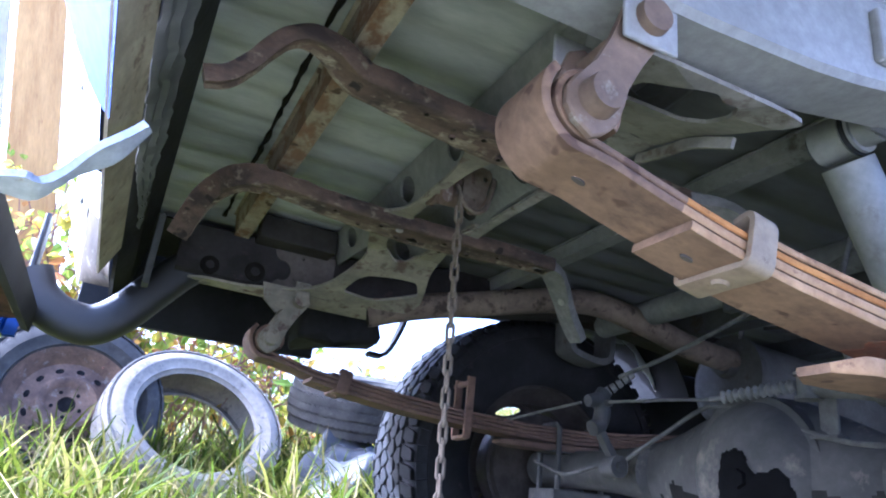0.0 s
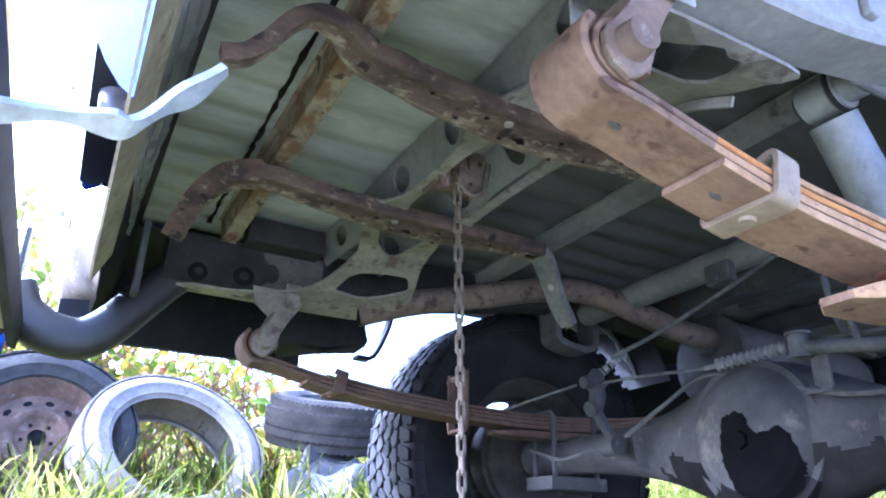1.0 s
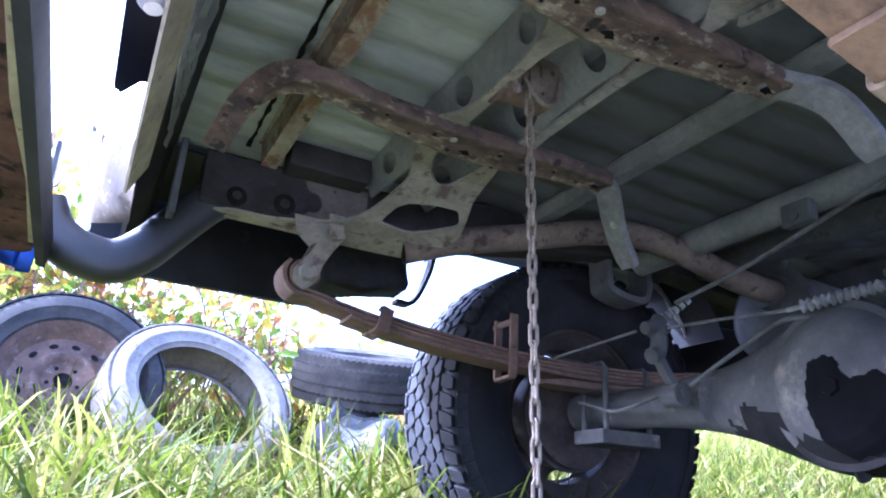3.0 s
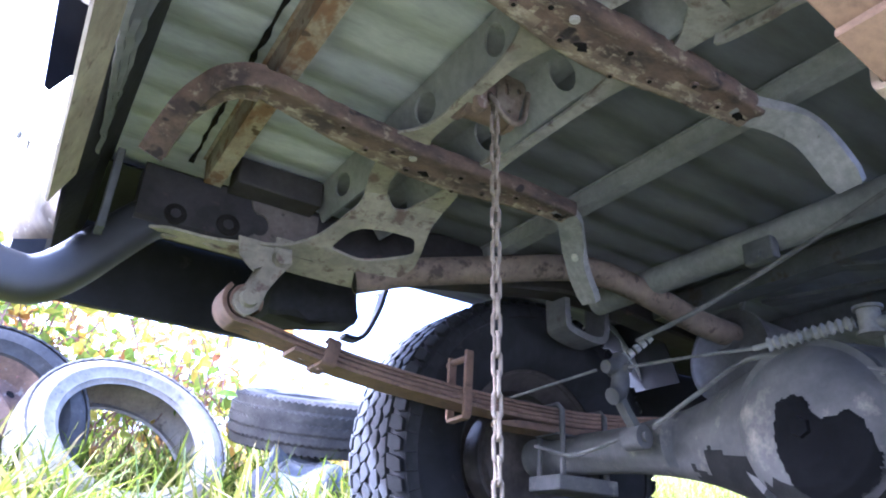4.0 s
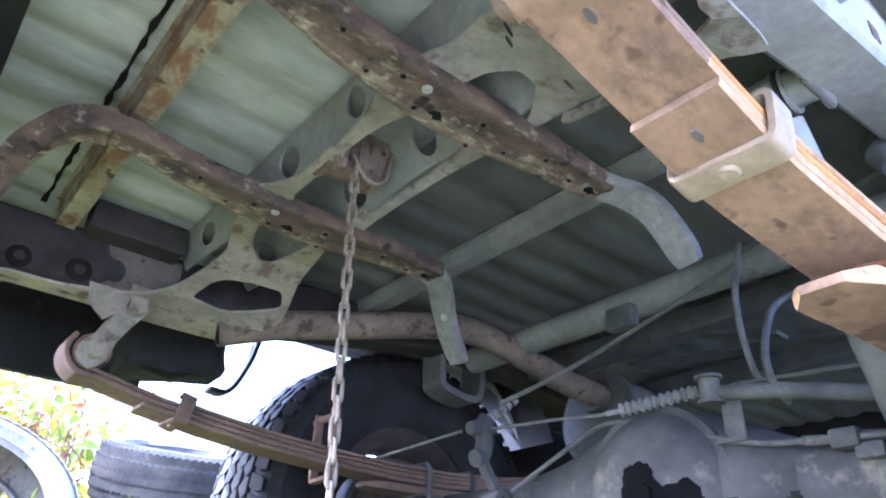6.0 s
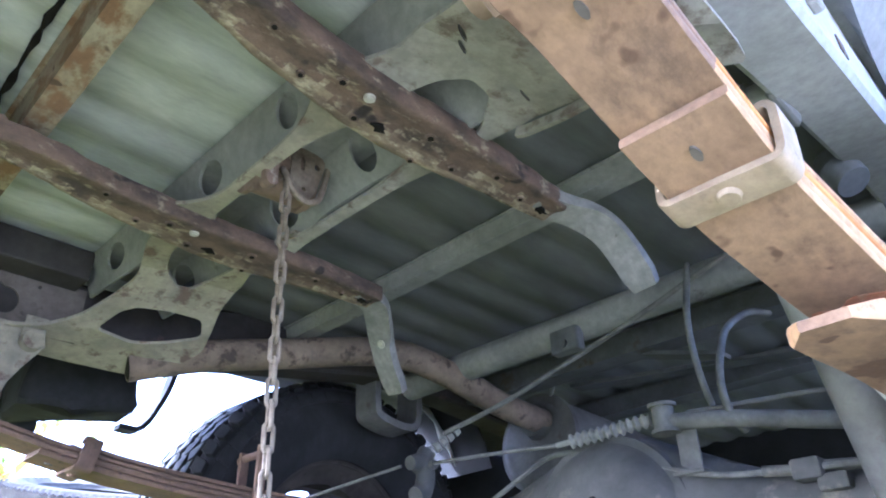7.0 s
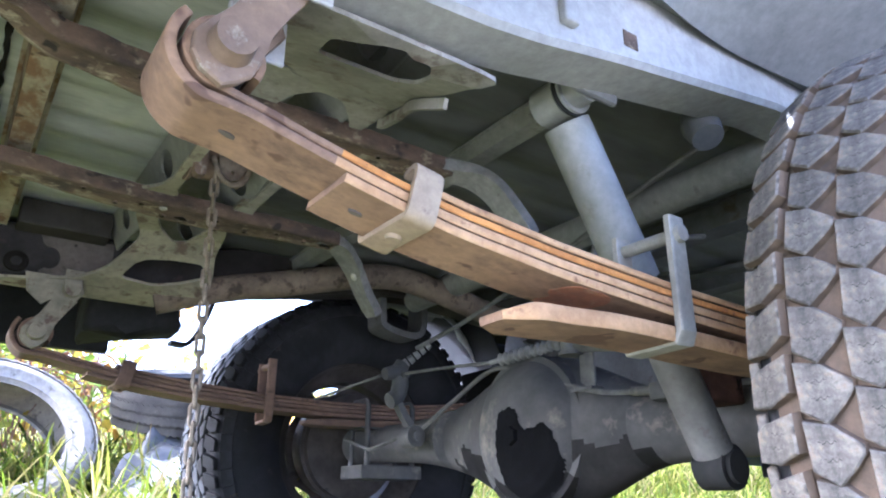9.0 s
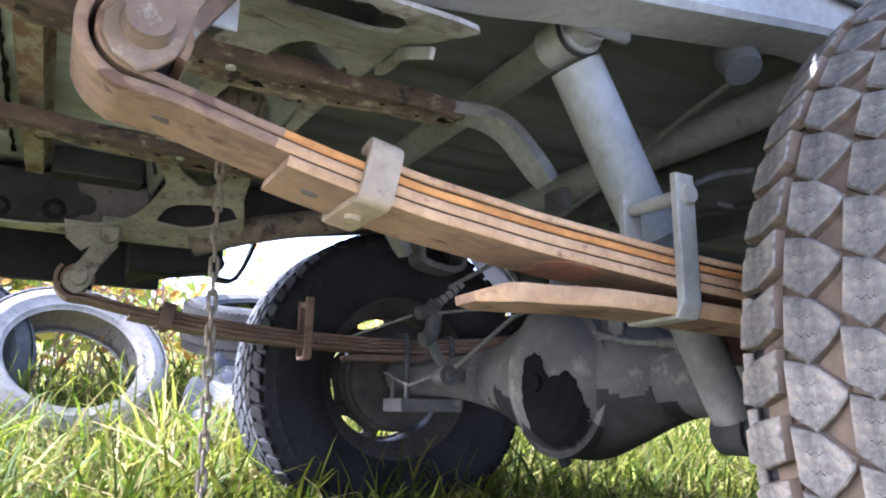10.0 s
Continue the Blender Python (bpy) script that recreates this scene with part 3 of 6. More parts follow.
def carrier_beam(y, tail, front, arm_material):
    """tail, front: the turned ends as (x, y, z) lines beyond the straight run."""
    ob = new("carrier_beam")
    ob.parent = truck
    ob["label"] = "rusty pressed beam of the spare-wheel carrier"
    run = [(x, y + beam_width(x)[0], 0.7145) for x in (0.16, 0.2, 0.25, 0.3, 0.35, 0.4, 0.45, 0.5, 0.55, 0.6, 0.64, 0.675)]
    pts = curve_points(list(tail) + run, 14)
    bm = bmesh.new()
    h, rings = 0.0115, []
    ys = (-1.0, -1.03, -1.0, -0.93, -0.86, -0.62, -0.3, 0.0, 0.3, 0.62, 0.86, 0.93, 1.0, 1.03, 1.0)
    zs = (1.0, 0.2, -0.55, -0.9, -1.0, -0.98, -0.8, -0.74, -0.8, -0.98, -1.0, -0.9, -0.55, 0.2, 1.0)
    for i, p in enumerate(pts):
        d = (pts[min(i + 1, len(pts) - 1)] - pts[max(i - 1, 0)]).normalized()
        s = (Vector((0, 1, 0)) - d * d.y).normalized()
        u = d.cross(s)
        slim = float(np.interp(p.x, [0.0, 0.08, 0.15], [0.8, 0.75, 1.0])) if y < 0.9 else 1.0
        w = beam_width(p.x)[1] * slim
        rings.append([bm.verts.new(p + s * (a * w + 0.0022 * noise.noise((p.x * 40, a * 3, y)) * abs(a) ** 6) + u * (b * h * (1.5 if p.x < 0.13 and y > 0.9 else slim))) for a, b in zip(ys, zs)])
    n = len(ys)
    for i, (r0, r1) in enumerate(zip(rings, rings[1:])):
        for j in range(n):
            f = bm.faces.new((r0[j], r0[(j + 1) % n], r1[(j + 1) % n], r1[j]))
            f.material_index = 1 if ys[j] + 0.7 * noise.noise((i * 0.13, y * 9, 1.5)) > 0.2 else 0
    bm.faces.new(rings[0][::-1])
    bm.faces.new(rings[-1])
    for v in bm.verts:
        v.co.z += 0.0012 * noise.noise(v.co * 55)
    part("beam", bm, [M_RUSTBEAM, M_PALERUST], ob, smooth=True)
    arm = bmesh.new()
    sweep(arm, curve_points(front, 6), [(-0.0205, 0.011), (-0.0205, -0.005), (-0.015, -0.0105), (0.015, -0.0105), (0.0205, -0.005), (0.0205, 0.011)], (0, 1, 0), lambda t: (1 if t < 0.93 else 1 - (t - 0.93) * 3, 1))
    part("arm", arm, arm_material, ob, "grey painted turned-down end", smooth=True)
    for x, d, r in ((0.335, -0.012, 0.006), (0.375, 0.018, 0.0055), (0.455, -0.014, 0.0065), (0.465, 0.03, 0.0045), (0.51, 0.014, 0.005), (0.56, -0.008, 0.0055), (0.30, 0.012, 0.0045), (0.25, -0.014, 0.005), (0.615, 0.004, 0.0045)):
        bm = bmesh.new()
        yc = y + beam_width(x)[0] + d
        cyl(bm, (x, yc, 0.7022), (x, yc, 0.707), r, r * 1.05, 12)
        part("rivet", bm, M_RUSTBEAM, ob)
        bm = bmesh.new()
        cyl(bm, (x, yc, 0.7012), (x, yc, 0.704), r * 0.55, r * 0.55, 10)
        part("rivet_hole", bm, M_HOLE, ob)
    # rusted-through patches
    for x, d, k in ((0.405, 0.012, 1), (0.655, 0.004, 2)):
        rng_hole = random.Random(k)
        yc = y + beam_width(x)[0] + d
        bm = bmesh.new()
        plate(bm, [(x + 0.011 * rng_hole.uniform(0.5, 1.25) * math.cos(a), yc + 0.0065 * rng_hole.uniform(0.4, 1.3) * math.sin(a)) for a in (2 * math.pi * q / 11 for q in range(11))], [], 0.7028, 0.0015)
        part("rust_hole", bm, M_HOLE, ob)
    bolt(ob, (0.368, y + 0.003 - 0.012, 0.7035), (0, 0, -1), 0.0045, 0.003, M_BOLT, "pale bolt head")
    return ob


beam_near = carrier_beam(0.713, [(0.002, 0.662, 0.640), (0.024, 0.66, 0.648), (0.042, 0.657, 0.668), (0.057, 0.655, 0.691), (0.073, 0.655, 0.711), (0.094, 0.656, 0.721), (0.124, 0.665, 0.722)], [(0.64, 0.711, 0.7165), (0.68, 0.703, 0.7175), (0.712, 0.688, 0.71), (0.735, 0.672, 0.69), (0.758, 0.663, 0.66), (0.79, 0.659, 0.624)], M_ARMGREY)
beam_far = carrier_beam(1.064, [(0.034, 1.172, 0.646), (0.042, 1.145, 0.668), (0.055, 1.11, 0.692), (0.078, 1.072, 0.710), (0.112, 1.042, 0.7165)], [(0.64, 1.062, 0.7165), (0.69, 1.078, 0.7175), (0.73, 1.112, 0.709), (0.764, 1.143, 0.694), (0.795, 1.161, 0.66), (0.826, 1.169, 0.622)], M_ARMGREY)
bolt(beam_far, (0.7575, 1.138, 0.682), (-0.8, 0, -0.6), 0.0055, 0.004, M_BOLT, "bright bolt head")

# spare-wheel winch: a drum in a rusty cage, a tapering slotted tongue and a rod loop round it
winch = new("winch")
winch.parent = truck
winch["label"] = "rusty spare-wheel winch with a slotted tongue"
bm = bmesh.new()
box(bm, 0.362, 0.44, 0.895, 0.965, 0.735, 0.776, 0.008)
for v in bm.verts:
    v.co += Vector((1, 1, 1)) * 0.004 * noise.noise(v.co * 45)
part("winch_housing", bm, M_RUSTBEAM, winch, "rusty chain winch housing", smooth=True)
bm = bmesh.new()
cyl(bm, (0.368, 0.93, 0.733), (0.452, 0.93, 0.738), 0.021, None, 20)
cyl(bm, (0.366, 0.93, 0.733), (0.372, 0.93, 0.733), 0.027, None, 20)
cyl(bm, (0.44, 0.93, 0.738), (0.446, 0.93, 0.738), 0.027, None, 20)
part("winch_drum", bm, M_SHACKLE, winch, "brown winch drum with end flanges", smooth=True)
bm = bmesh.new()
plate(bm, rounded([(0.402, 0.775), (0.402, 0.722), (0.408, 0.708), (0.422, 0.701), (0.434, 0.707), (0.441, 0.724), (0.454, 0.775)], 3), [rounded([(0.415, 0.762), (0.415, 0.742), (0.421, 0.742), (0.421, 0.762)], 2), oval(0.439, 0.756, 0.004, 0.0045), oval(0.422, 0.716, 0.003, 0.003)], 0.0, 0.005)
for v in bm.verts:
    v.co = (v.co.x, 0.893 + v.co.z, v.co.y)
part("winch_tongue", bm, M_CHAIN, winch, "grey-brown slotted tongue")
bm = bmesh.new()
tube(bm, [(0.394, 0.905, 0.745), (0.397, 0.892, 0.722), (0.405, 0.886, 0.702), (0.422, 0.884, 0.6925), (0.439, 0.886, 0.704), (0.448, 0.89, 0.728), (0.462, 0.9, 0.778)], 0.0042, 10)
part("rod_loop", bm, M_CHAIN, winch, "bent rod loop", smooth=True)
bm = bmesh.new()
box(bm, 0.366, 0.385, 0.888, 0.9, 0.7, 0.74, 0.004)
cyl(bm, (0.374, 0.885, 0.704), (0.374, 0.9, 0.704), 0.0075, None, 14)
part("winch_lug", bm, M_SHACKLE, winch, "brown lug with a pale pin", smooth=True)

# ---- axle, springs and wheels ----
def spring_base(x, rise):
    z = np.interp(x, [0.2, 0.27, 0.324, 0.376, 0.46, 0.557, 0.7, 0.85, 1.0, 1.15, 1.3, 1.62], [0.535, 0.51, 0.496, 0.484, 0.467, 0.452, 0.436, 0.425, 0.42, 0.426, 0.44, 0.49])
    return float(z) + rise * min(max((x - 0.25) / 0.75, 0), 1.3)


def spring_y(x, yc):
    return yc - (0.07 * max(0.0, x - 0.43) if yc < 1 else 0.0)


def leaf(parent, x0, x1, lo, thick, yc, rise, w=0.0335, taper=0.0, label="", curl=None, pale=False):
    bm = bmesh.new()
    pts = [Vector((x, spring_y(x, yc), spring_base(x, rise) + lo + thick / 2)) for x in np.linspace(x0, x1, 48)]
    if curl:
        pts = curl + pts
    pts = curve_points(pts, 3)
    h = thick / 2
    sec = [(-w, -h * 0.6), (-w * 0.965, -h), (w * 0.965, -h), (w, -h * 0.6), (w, h * 0.6), (w * 0.965, h), (-w * 0.965, h), (-w, h * 0.6)]
    cut = (lambda t: (min(1, 0.35 + t / taper * 0.65) if t < taper else 1, min(1, 0.45 + t / taper))) if taper else None
    faces = sweep(bm, pts, sec, (0, 1, 0), cut)
    for k, f in enumerate(faces):
        edge = k % 8 in (3, 7, 2, 4, 6, 0)
        f.material_index = 0 if not edge else 2 if f.calc_center_median().x < 0.345 else 1
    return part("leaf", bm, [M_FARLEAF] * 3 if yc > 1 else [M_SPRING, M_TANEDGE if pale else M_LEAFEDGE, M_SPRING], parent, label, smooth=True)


def leaf_spring(yc, rise, out):
    """out: -1 where the outer side faces -y."""
    sp = new("leaf_spring")
    sp.parent = truck
    sp["label"] = "rusty leaf spring pack with an overload leaf"
    ex, ez, er, y_eye = 0.254, 0.552, 0.026, yc
    loop = [Vector((ex + (er + 0.011) * math.cos(a), yc, ez + (er + 0.011) * math.sin(a))) for a in np.linspace(radians(140), radians(255), 10)]
    leaf(sp, 0.275, 1.62, 0.0, 0.0078, yc, rise, label="wrapper leaf curled round the eye", curl=loop, pale=True)
    loop = [Vector((ex + er * math.cos(a), yc, ez + er * math.sin(a))) for a in np.linspace(radians(-30), radians(265), 24)]
    leaf(sp, 0.29, 1.62, 0.0093, 0.0062, yc, rise, label="main leaf with a rolled eye", curl=loop)
    leaf(sp, 0.415, 1.5, 0.0175, 0.0062, yc, rise, pale=True)
    leaf(sp, 0.35, 1.4, -0.0095, 0.008, yc, rise, pale=True)
    bm = bmesh.new()
    far_x = 0.3 if yc > 1 else 0.0
    top = [(0.506, 0.414), (0.535, 0.4175), (0.57, 0.418), (0.624, 0.4195), (0.7, 0.417), (0.8, 0.412), (0.9, 0.4095), (1.0, 0.408), (1.12, 0.409), (1.3, 0.405)]
    pts = curve_points([(x, spring_y(x, yc), z - 0.0075 + rise * min(max((x - 0.25) / 0.75, 0), 1.3)) for x, z in top if x > 0.49 + far_x], 5)
    w, h = 0.0335, 0.0075
    faces = sweep(bm, pts, [(-w, -h * 0.6), (-w * 0.95, -h), (w * 0.95, -h), (w, -h * 0.6), (w, h * 0.6), (w * 0.95, h), (-w * 0.95, h), (-w, h * 0.6)], (0, 1, 0), lambda t: (min(1, 0.5 + t * 5.5), min(1, 0.5 + t * 6)))
    for k, f in enumerate(faces):
        f.material_index = 1 if k % 8 in (2, 3, 4, 6, 7, 0) else 0
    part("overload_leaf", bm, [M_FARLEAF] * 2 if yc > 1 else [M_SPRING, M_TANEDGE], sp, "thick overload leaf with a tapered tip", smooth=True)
    # slots at the leaf ends
    for x, lo in ((0.27, -0.0006), (0.376, -0.0101)):
        bm = bmesh.new()
        z = spring_base(x, rise) + lo
        slope = (spring_base(x + 0.02, rise) - spring_base(x - 0.02, rise)) / 0.04
        plate(bm, oval(x, yc, 0.0062, 0.0028), [], z - 0.0016, 0.002, lambda px, py: (px - x) * slope)
        part("slot", bm, M_RAILPLATE, sp)
    if out < 0:
        bm = bmesh.new()
        yp = spring_y(0.59, yc)
        plate(bm, rounded([(0.578, yp - 0.031), (0.62, yp - 0.0315), (0.63, yp - 0.01), (0.622, yp + 0.012), (0.612, yp + 0.031), (0.572, yp + 0.0315), (0.582, yp + 0.01), (0.566, yp)], 2), [], 0, 0.0006, lambda px, py: spring_base(px, rise) - 0.0106)
        part("rust_patch", bm, M_REDRUST, sp, "patch of fresh red rust")
    # strap clip
    x = 0.415
    z = spring_base(x, rise)
    bm = bmesh.new()
    half = [(0.0, -0.0125), (0.025, -0.0128), (0.034, -0.0125), (0.0375, -0.0085), (0.0382, 0.0), (0.0382, 0.018), (0.0375, 0.027), (0.0335, 0.0322), (0.027, 0.0315), (0.019, 0.0285)]
    band = [(0, -q, p) for q, p in reversed(half[1:])] + [(0, q, p) for q, p in half]
    sweep(bm, curve_points(band, 4), [(-0.0128, -0.0026), (-0.0108, -0.0032), (0.0108, -0.0032), (0.0128, -0.0026), (0.0128, 0.0026), (0.0108, 0.0032), (-0.0108, 0.0032), (-0.0128, 0.0026)], (1, 0, 0))
    cyl(bm, (0, 0, -0.019), (0, 0, -0.014), 0.0062, 0.0085, 14)
    bmesh.ops.transform(bm, matrix=pose(x, yc, z, 0, 0, 0) @ pose(0, 0, 0, 0, 12, 0), verts=bm.verts)
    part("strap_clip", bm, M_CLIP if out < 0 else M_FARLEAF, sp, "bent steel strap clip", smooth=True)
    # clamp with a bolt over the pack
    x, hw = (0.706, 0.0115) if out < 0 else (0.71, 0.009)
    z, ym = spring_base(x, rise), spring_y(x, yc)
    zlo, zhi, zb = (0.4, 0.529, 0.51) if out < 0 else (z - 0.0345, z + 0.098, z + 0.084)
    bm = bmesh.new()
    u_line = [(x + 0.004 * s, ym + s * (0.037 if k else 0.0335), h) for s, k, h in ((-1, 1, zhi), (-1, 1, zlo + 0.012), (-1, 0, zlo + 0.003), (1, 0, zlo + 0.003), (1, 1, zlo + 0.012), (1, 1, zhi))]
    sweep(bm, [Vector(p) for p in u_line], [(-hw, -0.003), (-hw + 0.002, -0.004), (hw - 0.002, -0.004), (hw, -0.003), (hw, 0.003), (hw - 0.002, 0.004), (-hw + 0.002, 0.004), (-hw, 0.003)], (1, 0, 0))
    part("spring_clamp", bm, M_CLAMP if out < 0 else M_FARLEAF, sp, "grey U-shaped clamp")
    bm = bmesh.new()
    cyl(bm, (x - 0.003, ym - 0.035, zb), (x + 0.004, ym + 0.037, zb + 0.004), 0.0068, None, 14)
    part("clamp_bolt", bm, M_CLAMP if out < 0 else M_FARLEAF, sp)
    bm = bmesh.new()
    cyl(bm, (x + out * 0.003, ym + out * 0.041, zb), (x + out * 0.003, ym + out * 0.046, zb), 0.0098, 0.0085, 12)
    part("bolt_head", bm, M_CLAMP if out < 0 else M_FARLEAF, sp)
    yc = spring_y(1.0, yc)
    # axle seat and U-bolts
    zc = axle_z(yc)
    top = spring_base(1.0, rise) + 0.026
    bm = bmesh.new()
    box(bm, 0.93, 1.08, yc - 0.036, yc + 0.036, zc + 0.03, spring_base(1.0, rise) - 0.028, 0.004)
    part("spring_seat", bm, M_AXLE, sp)
    bm = bmesh.new()
    box(bm, 0.925, 1.085, yc - 0.05, yc + 0.05, zc - (0.062 if out < 0 else 0.08), zc - 0.05, 0.003)
    part("clamp_plate", bm, M_AXLE, sp, "flat plate under the axle tube")
    for bx in (0.945, 1.065):
        bm = bmesh.new()
        line = [(bx, yc - 0.037, zc - 0.075), (bx, yc - 0.037, top - 0.005), (bx, yc - 0.025, top + 0.006), (bx, yc + 0.025, top + 0.006), (bx, yc + 0.037, top - 0.005), (bx, yc + 0.037, zc - 0.075)]
        sweep(bm, [Vector(p) for p in line], ring(0.0062, 10), (1, 0, 0))
        part("u_bolt", bm, M_AXLE, sp, smooth=True)
    # shackle
    yc = y_eye
    sh = new("shackle")
    sh.parent = truck
    sh["label"] = "rusty spring shackle"
    a, b = Vector((ex, yc, ez)), Vector((0.298, yc, 0.637))
    way = (b - a).normalized()
    for s in (-1, 1):
        bm = bmesh.new()
        n = Vector((-way.z, 0, way.x))
        reach = (b - a).length
        rim = [(-0.029, -0.012), (-0.0275, 0.006), (-0.021, 0.017), (-0.008, 0.0235), (0.006, 0.0225), (0.012, 0.0185), (0.03, 0.0165), (reach * 0.6, 0.0165), (reach - 0.016, 0.019), (reach + 0.006, 0.022), (reach + 0.02, 0.012), (reach + 0.021, -0.008), (reach + 0.008, -0.021), (reach - 0.014, -0.0185), (reach * 0.6, -0.0165), (0.03, -0.0165), (0.014, -0.019), (0.008, -0.0225), (-0.006, -0.0235), (-0.019, -0.019)]
        lo = [a + way * p + n * q for p, q in rim]
        front = [bm.verts.new(p + Vector((0, s * 0.034, 0))) for p in lo]
        back = [bm.verts.new(p + Vector((0, s * 0.042, 0))) for p in lo]
        bm.faces.new(front)
        bm.faces.new(back[::-1])
        for j in range(len(lo)):
            k = (j + 1) % len(lo)
            bm.faces.new((front[j], back[j], back[k], front[k]))
        bmesh.ops.bevel(bm, geom=[e for e in bm.edges if len(e.link_faces) == 2 and max(len(f.verts) for f in e.link_faces) > 4], offset=0.0015, segments=1, affect="EDGES")
        part("shackle_plate", bm, M_SHACKLE if out < 0 else M_PLATE, sh)
    for c in (a, b):
        bm = bmesh.new()
        cyl(bm, c + Vector((0, -0.046, 0)), c + Vector((0, 0.046, 0)), 0.011, None, 16)
        cyl(bm, c + Vector((0, -0.057, 0)), c + Vector((0, -0.042, 0)), 0.0145, 0.0165, 18)
        cyl(bm, c + Vector((0, 0.042, 0)), c + Vector((0, 0.057, 0)), 0.0165, 0.0145, 18)
        part("shackle_bolt", bm, M_SHACKLE if out < 0 else M_PLATE, sh, smooth=True)
    bm = bmesh.new()
    cyl(bm, (ex, yc - 0.031, ez), (ex, yc + 0.031, ez), 0.0215, None, 20)
    part("bushing", bm, M_BLACK, sh, "black rubber bushing", smooth=True)
    # hanger under the rail
    for s in (-1, 1):
        bm = bmesh.new()
        box(bm, *((0.272, 0.325) if out < 0 else (0.282, 0.314)), yc + s * 0.045, yc + s * 0.049, 0.612 if out < 0 else 0.628, 0.675, 0.002)
        part("shackle_hanger", bm, M_FRAME if out < 0 else M_PLATE, sh)
    return sp


bm = bmesh.new()
plate(bm, [(0.218, 0.66), (0.225, 0.625), (0.252, 0.603), (0.272, 0.618), (0.285, 0.66)], [], 0, 0.004)
for v in bm.verts:
    v.co = (v.co.x, 1.388 + v.co.z, v.co.y)
part("hanger_tab", bm, M_PLATE, truck, "bent cream tab beside the shackle")
leaf_spring(0.411, 0.0, -1)
leaf_spring(1.432, 0.034, 1)

axle = new("rear_axle")
axle.parent = truck
axle["label"] = "dusty rear axle with a round differential housing"
AX = 1.01
# the cover bulging to the rear: radius and depth
COVER = [(0.0, -0.101), (0.03, -0.1), (0.062, -0.097), (0.088, -0.09), (0.104, -0.079), (0.113, -0.066), (0.117, -0.061), (0.128, -0.06)]
COVER_Y, COVER_Z = 0.862, axle_z(0.862)
bm = bmesh.new()
line = [Vector((AX, y, axle_z(y))) for y in (0.27, 0.4, 0.52, 0.62, 0.67, 0.74, 0.81, 0.87, 0.93, 1.0, 1.08, 1.18, 1.32, 1.56)]
rad = [0.043, 0.043, 0.046, 0.053, 0.068, 0.098, 0.125, 0.132, 0.125, 0.1, 0.072, 0.053, 0.043, 0.043]
line = curve_points([Vector((p.x, p.y, r)) for p, r in zip(line, rad)], 9)
rad = [p.z for p in line]
line = [Vector((AX, p.y, axle_z(p.y))) for p in line]
rings = []
for p, r in zip(line, rad):
    rings.append([bm.verts.new(p + Vector((r * 0.66 * math.cos(a) if r > 0.06 else r * math.cos(a), 0, r * math.sin(a)))) for a in (2 * math.pi * k / 72 for k in range(72))])
for r0, r1 in zip(rings, rings[1:]):
    for j in range(72):
        bm.faces.new((r0[j], r0[(j + 1) % 72], r1[(j + 1) % 72], r1[j]))
bm.faces.new(rings[0])
bm.faces.new(rings[-1][::-1])
for f in bm.faces:
    q = f.calc_center_median()
    if q.z < axle_z(q.y) - 0.03 + 0.05 * noise.noise(q * 14) + 0.03 * noise.noise(q * 40) and abs(q.y - COVER_Y) < 0.24:
        f.material_index = 1
part("axle_housing", bm, [M_AXLE, M_OILY], axle, "dusty grey axle tube swelling to the differential", smooth=True)
# the round rear cover, bulging to the rear
bm = bmesh.new()
prof = COVER + [(0.13, -0.045), (0.127, -0.01)]
cov = []
for r, dx in prof:
    cov.append([bm.verts.new((AX + dx, COVER_Y + max(r, 0.0005) * math.cos(a), COVER_Z + max(r, 0.0005) * math.sin(a))) for a in (2 * math.pi * k / 40 for k in range(40))])
for r0, r1 in zip(cov, cov[1:]):
    for j in range(40):
        bm.faces.new((r0[j], r0[(j + 1) % 40], r1[(j + 1) % 40], r1[j]))
bm.faces.new(cov[0])
for f in bm.faces:
    q = f.calc_center_median()
    if q.z < COVER_Z - 0.075 + 0.02 * noise.noise(q * 16):
        f.material_index = 1
part("differential_cover", bm, [M_AXLE, M_OILY], axle, "round cover, dusty with a dark oil stain", smooth=True)


